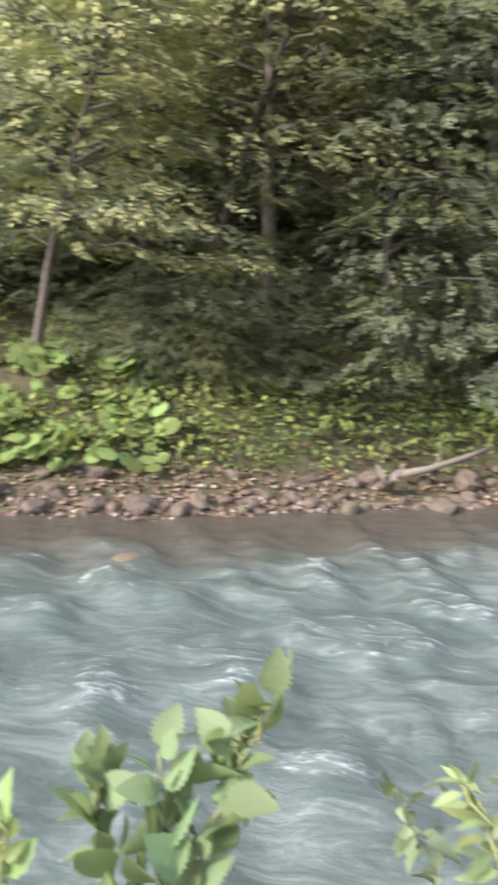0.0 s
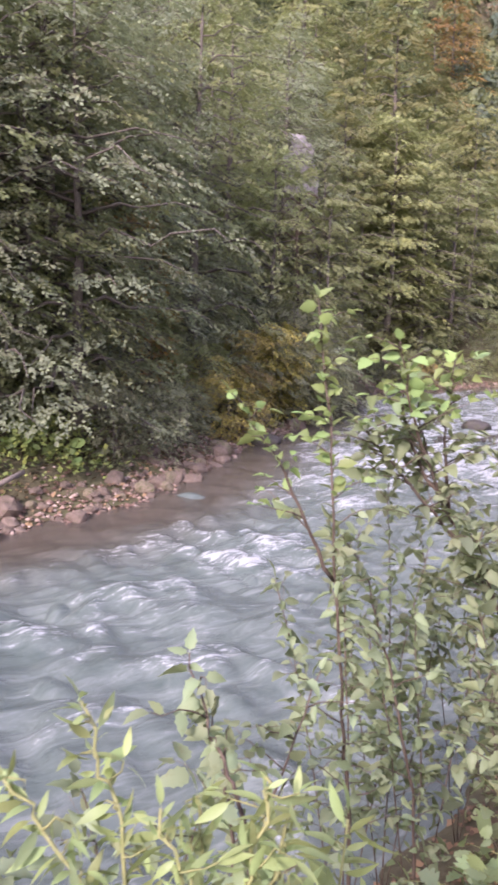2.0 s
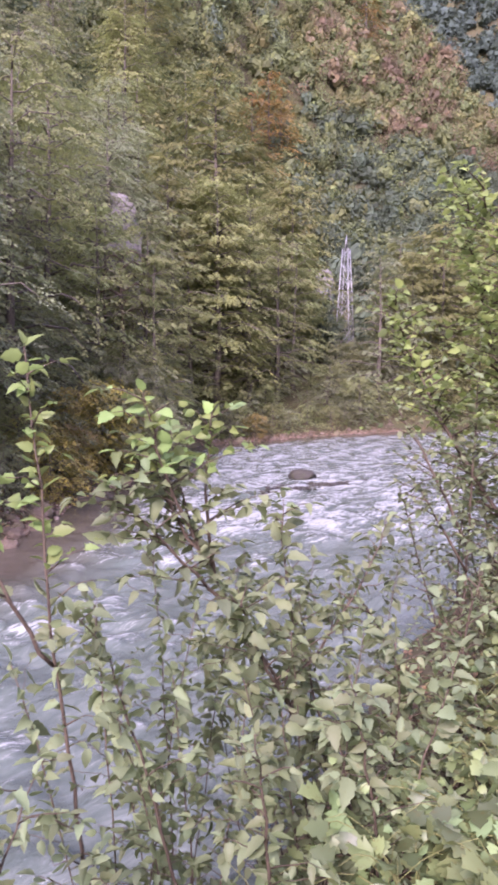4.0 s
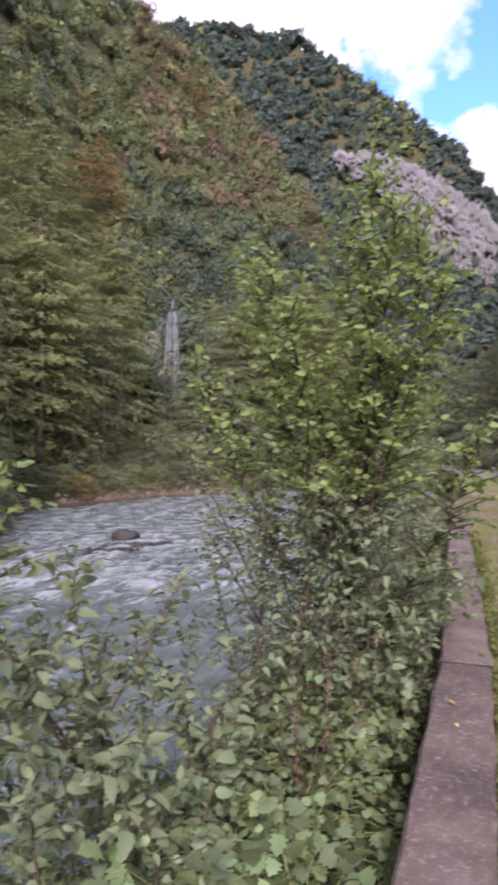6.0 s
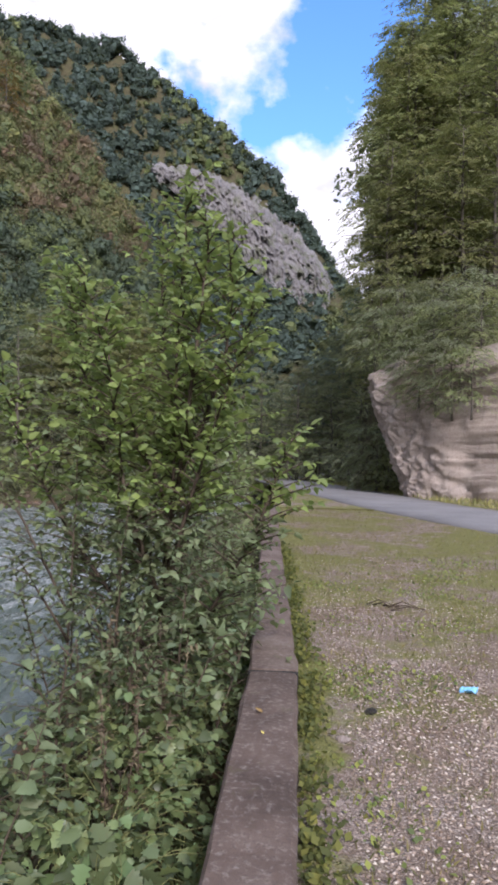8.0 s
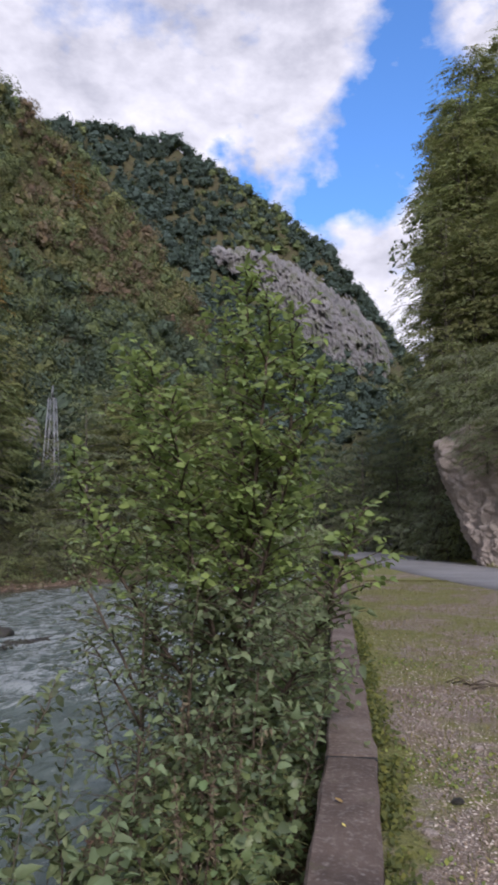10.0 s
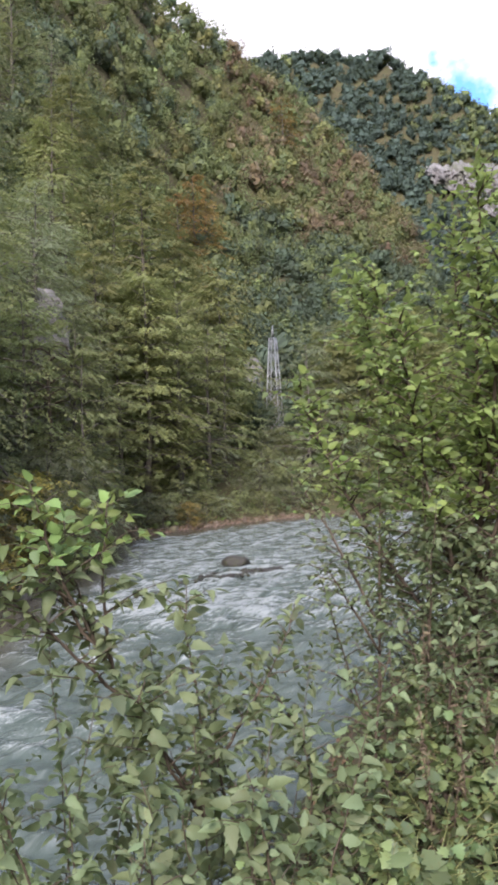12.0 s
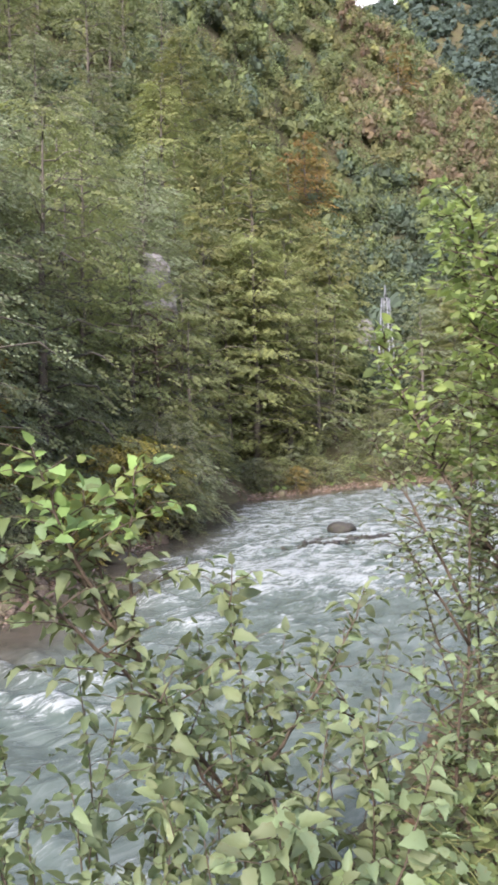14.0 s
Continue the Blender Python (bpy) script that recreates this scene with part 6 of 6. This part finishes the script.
scatter_quads("wall_weeds", "yellow-green clover and weeds along the wall's yard side", "weeds", np.concatenate([q, gen.uniform(0.0, 0.075, (n, 1))], -1)[ok], 0.042, M["herb"], 0.7, 0.8, 12)
n = 26000
s, v = gen.uniform(0.8, 13, n), gen.uniform(0.42, 5.0, n)
q = along_wall(s, v)
ok = lump(np.concatenate([q, 0 * q[:, :1]], -1), 1.9, 3) + 0.3 * np.exp(-(v - 0.4) / 0.5) + gen.normal(0, 0.12, n) > 0.42
scatter_quads("yard_weeds", "low yellow-green weeds in patches on the gravel", "weeds", np.concatenate([q, gen.uniform(0.0, 0.03, (n, 1))], -1)[ok], 0.034, M["herb"], 0.5, 0.7, 14)
n = 42000
q = np.stack([gen.uniform(20, 62, n), gen.uniform(-4, 30, n)], -1)
rdist = signed(q, ROAD)
ok = (rdist < -2.4) & (rdist > -6.5) & (signed(q, WALL) < -0.3)
blades("verge_grass", "green grass verge along the asphalt road", np.concatenate([q, np.full((n, 1), -0.01)], -1)[ok], 0.22, M["grass"], 10)
for x, y, size, mat, label in ((5.66, 1.3, 0.048, "wet", "dark flat stone lying on the gravel"), (5.09, 1.3, 0.05, "road_rock", "pale stone among weeds on the gravel"), (4.3, 1.05, 0.035, "road_rock", "small pale stone lying on the gravel"), (6.9, 1.5, 0.045, "road_rock", "pale stone lying on the gravel")):
    ob = tagged(new("stone", stone_mesh("stone", int(x * 100), M[mat], 0.5)), label, "stone")
    ob.matrix_basis = pose(x, y, 0.01 + 0.2 * size, 0, 0, x * 90) @ Matrix.Scale(size, 4)
gen = np.random.default_rng(91)
for i in range(6):
    tb = Tubes()
    x, y, a = 9.25 + gen.normal(0, 0.1), 2.05 + gen.normal(0, 0.16), -1.35 + gen.normal(0, 0.5)
    h = gen.uniform(0.10, 0.22)
    tb.add([(x - math.cos(a) * h, y - math.sin(a) * h, 0.015), (x, y, 0.03 + 0.01 * i), (x + math.cos(a) * h, y + math.sin(a) * h, 0.02)], (0.010, 0.004), 6)
    tagged(new("stick", tb.mesh("stick", M["twig"])), "dark broken stick in a heap on the gravel", "stick", "sticks heaped on the yard")
M["wall_leaf"] = leaf_material("fallen_yellow_leaf", (0.30, 0.21, 0.06), (0.42, 0.30, 0.09), (0.52, 0.40, 0.14), 0.7, 0.2)
for x, y, size in ((4.96, 1.77, 0.8), (4.64, 1.61, 0.45), (8.1, 3.1, 0.7)):
    ob = tagged(new("fallen_leaf", leaf_shape("fallen_leaf", 0.075, 0.05, M["wall_leaf"], fold=0.5, droop=-0.3)), "dry yellow leaf lying on the concrete wall", "leaf")
    ob.matrix_basis = pose(x, y, 0.137, 0, 0, x * 70) @ Matrix.Scale(size, 4)
bm = bmesh.new()
bmesh.ops.create_grid(bm, x_segments=6, y_segments=4, size=0.06)
for vert in bm.verts:
    vert.co.z = 0.02 + 0.018 * math.sin(vert.co.x * 70 + vert.co.y * 40)
bmesh.ops.solidify(bm, geom=bm.faces[:], thickness=0.003)
me = bpy.data.meshes.new("wrapper")
bm.to_mesh(me)
bm.free()
me.materials.append(M["blue"])
w_at = (6.48, 0.81)
tagged(new("wrapper", me), "crumpled light blue wrapper lying on the gravel", "litter").location = (w_at[0], w_at[1], 0.0)

# boulders in the river
def boulder(at, size, mat, label, seed, flat=0.5):
    ob = tagged(new("boulder", stone_mesh("boulder", seed, mat, flat, 3, 0.16)), label, "boulder")
    ob.matrix_basis = pose(*at, 0, 0, seed * 37 % 360) @ Matrix.Scale(size, 4)


boulder((20.4, 23.3, WATER + 0.08), 0.6, M["wet"], "dark wet boulder standing in the stream", 81, 0.55)
boulder((19.6, 21.6, WATER - 0.12), 0.5, M["wet"], "dark wet low rock awash in the stream", 82, 0.4)
boulder((18.4, 22.2, WATER - 0.14), 0.45, M["wet"], "dark wet low rock awash in the stream", 83, 0.4)
boulder((-3.5, 9.6, WATER - 0.11), 0.3, M["ochre_rock"], "ochre boulder just breaking the river's surface", 84, 0.5)
boulder((-0.1, 5.75, WATER - 0.10), 0.22, M["ochre_rock"], "smooth ochre boulder awash near the bank", 85, 0.6)
boulder((10.6, 22.3, WATER + 0.02), 0.7, M["wet"], "dark wet rock under overhanging shrubs", 86, 0.5)
boulder((3.6, 9.4, WATER - 0.2), 0.38, M["ochre_rock"], "submerged pale boulder under a standing wave", 87, 0.5)

n = 260
q = np.stack([gen.normal(18.9, 1.1, n), gen.normal(21.2, 0.35, n)], -1)
pebbles("gravel_bar", "dark wet stones of a low bar in the stream", np.concatenate([q, np.full((n, 1), WATER + 0.02)], -1), 0.1, M["wet"], 21, 0.5)

# driftwood on the far bank
tb = Tubes()
tb.add([(0.25, 14.2, -1.78), (0.8, 14.45, -1.68), (1.5, 14.95, -1.5), (1.95, 15.25, -1.35)], (0.085, 0.05), 8)
tb.add([(0.9, 14.5, -1.66), (1.0, 14.8, -1.4), (1.05, 15.0, -1.3)], (0.03, 0.012), 5)
tagged(new("drift_log", tb.mesh("drift_log", M["driftwood"])), "bleached driftwood log lying on bank stones", "log")
stump = Tubes()
for a in range(7):
    stump.add([(0.05, 13.75, -1.95), (0.05 + 0.12 * math.cos(a), 13.72 + 0.1 * math.sin(a), -1.72), (0.05 + 0.25 * math.cos(a * 1.1), 13.7 + 0.2 * math.sin(a * 1.1), -1.5 - 0.12 * (a % 3))], (0.09, 0.02), 6)
tagged(new("drift_stump", stump.mesh("drift_stump", M["driftwood"])), "grey weathered driftwood root stump on the bank", "stump")


# ---- butterbur ----
def round_leaf(name, r, seed):
    gen2 = np.random.default_rng(seed)
    v, f = [(0, 0, -0.06 * r)], []
    seg = 22
    for ring, q in ((1, 0.5), (2, 1.0)):
        for i in range(seg + 1):
            a = -math.pi * 0.47 + 2 * math.pi * 0.97 * i / seg + math.pi * 0.985
            rr = r * q * (1 + 0.05 * math.sin(i * 2.9) * (ring - 1)) * (1 - 0.12 * abs(math.cos(a / 2 - 0.8)))
            v.append((rr * math.sin(a), rr * math.cos(a) + 0.25 * r, r * (0.10 * q + 0.05 * math.sin(i * 1.7) * (ring - 1)) - 0.14 * r * q * q))
    for i in range(seg):
        f.append((0, 1 + i, 2 + i))
        f.append((1 + i, 2 + seg + i, 3 + seg + i, 2 + i))
    me = bpy.data.meshes.new(name)
    me.from_pydata(v, [], f)
    me.polygons.foreach_set("use_smooth", np.ones(len(me.polygons), bool))
    me.materials.append(M["butterbur"])
    return me


ROUND = [round_leaf("butterbur_leaf", r, 5 + i) for i, r in enumerate((0.3, 0.24, 0.19))]


def butterbur(seed):
    gen2 = np.random.default_rng(seed)
    ob = tagged(new("butterbur"), "butterbur plant with large round green leaves on the bank", "plant", "butterbur on the far bank")
    for i in range(5):
        a = gen2.uniform(0, 6.283)
        h = gen2.uniform(0.25, 0.75)
        tip = np.array((0.38 * math.cos(a), 0.38 * math.sin(a), h)) * gen2.uniform(0.7, 1.2)
        tb2 = Tubes()
        tb2.add([(0, 0, -0.05), (tip[0] * 0.35, tip[1] * 0.35, tip[2] * 0.6), tuple(tip)], (0.013, 0.008), 5)
        part("stalk", tb2.mesh("stalk", M["stalk"]), ob)
        part("leaf", ROUND[int(gen2.integers(3))], ob, m=frame_of(tip, (math.cos(a), math.sin(a) - 0.5, -0.35), (0.15 * math.cos(a), -1.5, 1.0), gen2.uniform(0.8, 1.25)))
    return ob


BUTTER = [butterbur(200 + i) for i in range(5)]
gen = np.random.default_rng(31)
first = set()
for i in range(146):
    if i < 114:
        s, d = acc0[3] + gen.uniform(-6.0, 2.6), gen.uniform(1.3, 4.3)
    elif i < 138:
        s, d = gen.uniform(acc0[4] + 1.0, acc0[7] + 2.2), gen.uniform(1.8, 3.8)
    else:
        s, d = gen.uniform(acc0[-6], acc0[-4]), gen.uniform(0.8, 2.2)
    p = bank_point(s, d)
    m = pose(p[0], p[1], float(terrain(np.array([p[0]]), np.array([p[1]]))[0]) - 0.03, 0, 0, gen.uniform(-60, 60)) @ Matrix.Scale(gen.uniform(0.7, 1.0) * (1 if i < 114 else 0.75), 4)
    w = i % 5
    if w not in first:
        first.add(w)
        BUTTER[w].matrix_basis = m
    else:
        copy_thing(BUTTER[w], m)

# ---- lattice pylon ----
def pylon(x, y, height):
    z0 = float(terrain(np.array([x]), np.array([y]))[0]) - 0.5
    ob = tagged(new("pylon"), "slender grey steel lattice power pylon in front of trees", "pylon")
    ob.matrix_basis = pose(x, y, z0, 0, 0, 25)
    H = height
    w0, w1 = 0.95, 0.30

    def corner(cx, cy, h):
        w = w0 + (w1 - w0) * h / H
        return (cx * w, cy * w, h)

    for cx, cy in ((1, 1), (1, -1), (-1, -1), (-1, 1)):
        t2 = Tubes()
        t2.add([corner(cx, cy, 0), corner(cx, cy, H * 0.5), corner(cx, cy, H)], 0.065, 4)
        part("leg", t2.mesh("leg", M["steel"]), ob)
    sides = ((1, 1, 1, -1), (1, -1, -1, -1), (-1, -1, -1, 1), (-1, 1, 1, 1))
    for ax, ay, bx, by in sides:
        t2 = Tubes()
        for i in range(9):
            h0, h1 = H * i / 9, H * (i + 1) / 9
            t2.add([corner(ax, ay, h0), corner(bx, by, h1)], 0.032, 4)
            t2.add([corner(bx, by, h0), corner(ax, ay, h1)], 0.032, 4)
            t2.add([corner(ax, ay, h1), corner(bx, by, h1)], 0.03, 4)
        part("lattice", t2.mesh("lattice", M["steel"]), ob)
    t2 = Tubes()
    t2.add([(-0.3, 0, H), (0, 0, H + 1.4)], 0.05, 4)
    t2.add([(0.3, 0, H), (0, 0, H + 1.4)], 0.05, 4)
    part("peak", t2.mesh("peak", M["steel"]), ob)


p = polar(np.array(43.35), 80.0, 0.0)
pz = float(terrain(np.array([p[0]]), np.array([p[1]]))[0])
pylon(float(p[0]), float(p[1]), 17.4 - pz - 0.9)

# ---- foam drifting on the stream ----
LANE = np.array([(52, 37), (40, 33), (30, 29), (20, 22.2), (13, 16.6), (8, 12.4), (3, 9.3), (-2, 7.4), (-8, 5.0), (-16, 1.0), (-30, -6), (-60, -20)], float)
LANE_ACC = np.concatenate([[0], np.cumsum(np.hypot(*np.diff(LANE, axis=0).T))])


def lane(s, off):
    c = np.array((np.interp(s, LANE_ACC, LANE[:, 0]), np.interp(s, LANE_ACC, LANE[:, 1])))
    e = np.array((np.interp(s + 1.0, LANE_ACC, LANE[:, 0]), np.interp(s + 1.0, LANE_ACC, LANE[:, 1])))
    t = (e - c) / (np.hypot(*(e - c)) + 1e-9)
    return c + np.array((-t[1], t[0])) * off, math.degrees(math.atan2(t[1], t[0]))


M["froth"] = water_material("broken_water", 0.0)


def ripple_mesh(seed):
    """A broken wavelet: a low ridge that dips below the surface all round."""
    gen2 = np.random.default_rng(seed)
    u, v2 = np.meshgrid(np.linspace(-1, 1, 26), np.linspace(-1, 1, 22), indexing="ij")
    a, b = gen2.uniform(0.5, 0.9), gen2.uniform(0.6, 1.2)
    x, y = u * a + 0.18 * np.cos(v2 * 2 + seed), v2 * b
    g = np.exp(-(u * 1.5) ** 2 - (v2 * 1.5) ** 2)
    h = 0.045 * g * (0.7 + 0.5 * np.sin(6 * u + 3 * np.sin(2.2 * v2 + seed))) + 0.016 * lump(np.stack([x * 3, y * 3, 0 * x + seed], -1), 2.0, 3) - 0.36 * (1 - g)
    me = grid_mesh("ripple", np.stack([x, y, h], -1), M["froth"], foam_sheen=np.clip(g * 0.15 - 0.12, -0.2, 0.25), shallow=0 * g)
    return me


RIPPLES = [ripple_mesh(300 + i) for i in range(7)]
drifting = []
gen = np.random.default_rng(77)
for i in range(90):
    ob = tagged(new("ripple", RIPPLES[i % 7]), "white-crested wavelet running down the milky green river", "wave", "wavelets on the river")
    drifting.append((ob, gen.uniform(2, LANE_ACC[8]) - 8, gen.normal(0, 2.0), gen.uniform(1.1, 1.9), gen.uniform(0, 6.28)))


def motions():
    for ob, s0, off, speed, ph in drifting:
        rows = []
        for i in range(15):
            c, yaw = lane(max(0.0, s0) + speed * i, off + 0.15 * math.sin(0.7 * i + ph))
            rows.append((float(i), pose(c[0], c[1], WATER + 0.02 + 0.025 * math.sin(1.9 * i + ph), 0, 0, yaw + 180 + 6 * math.sin(0.6 * i + ph))))
        walk(ob, rows)


motions()
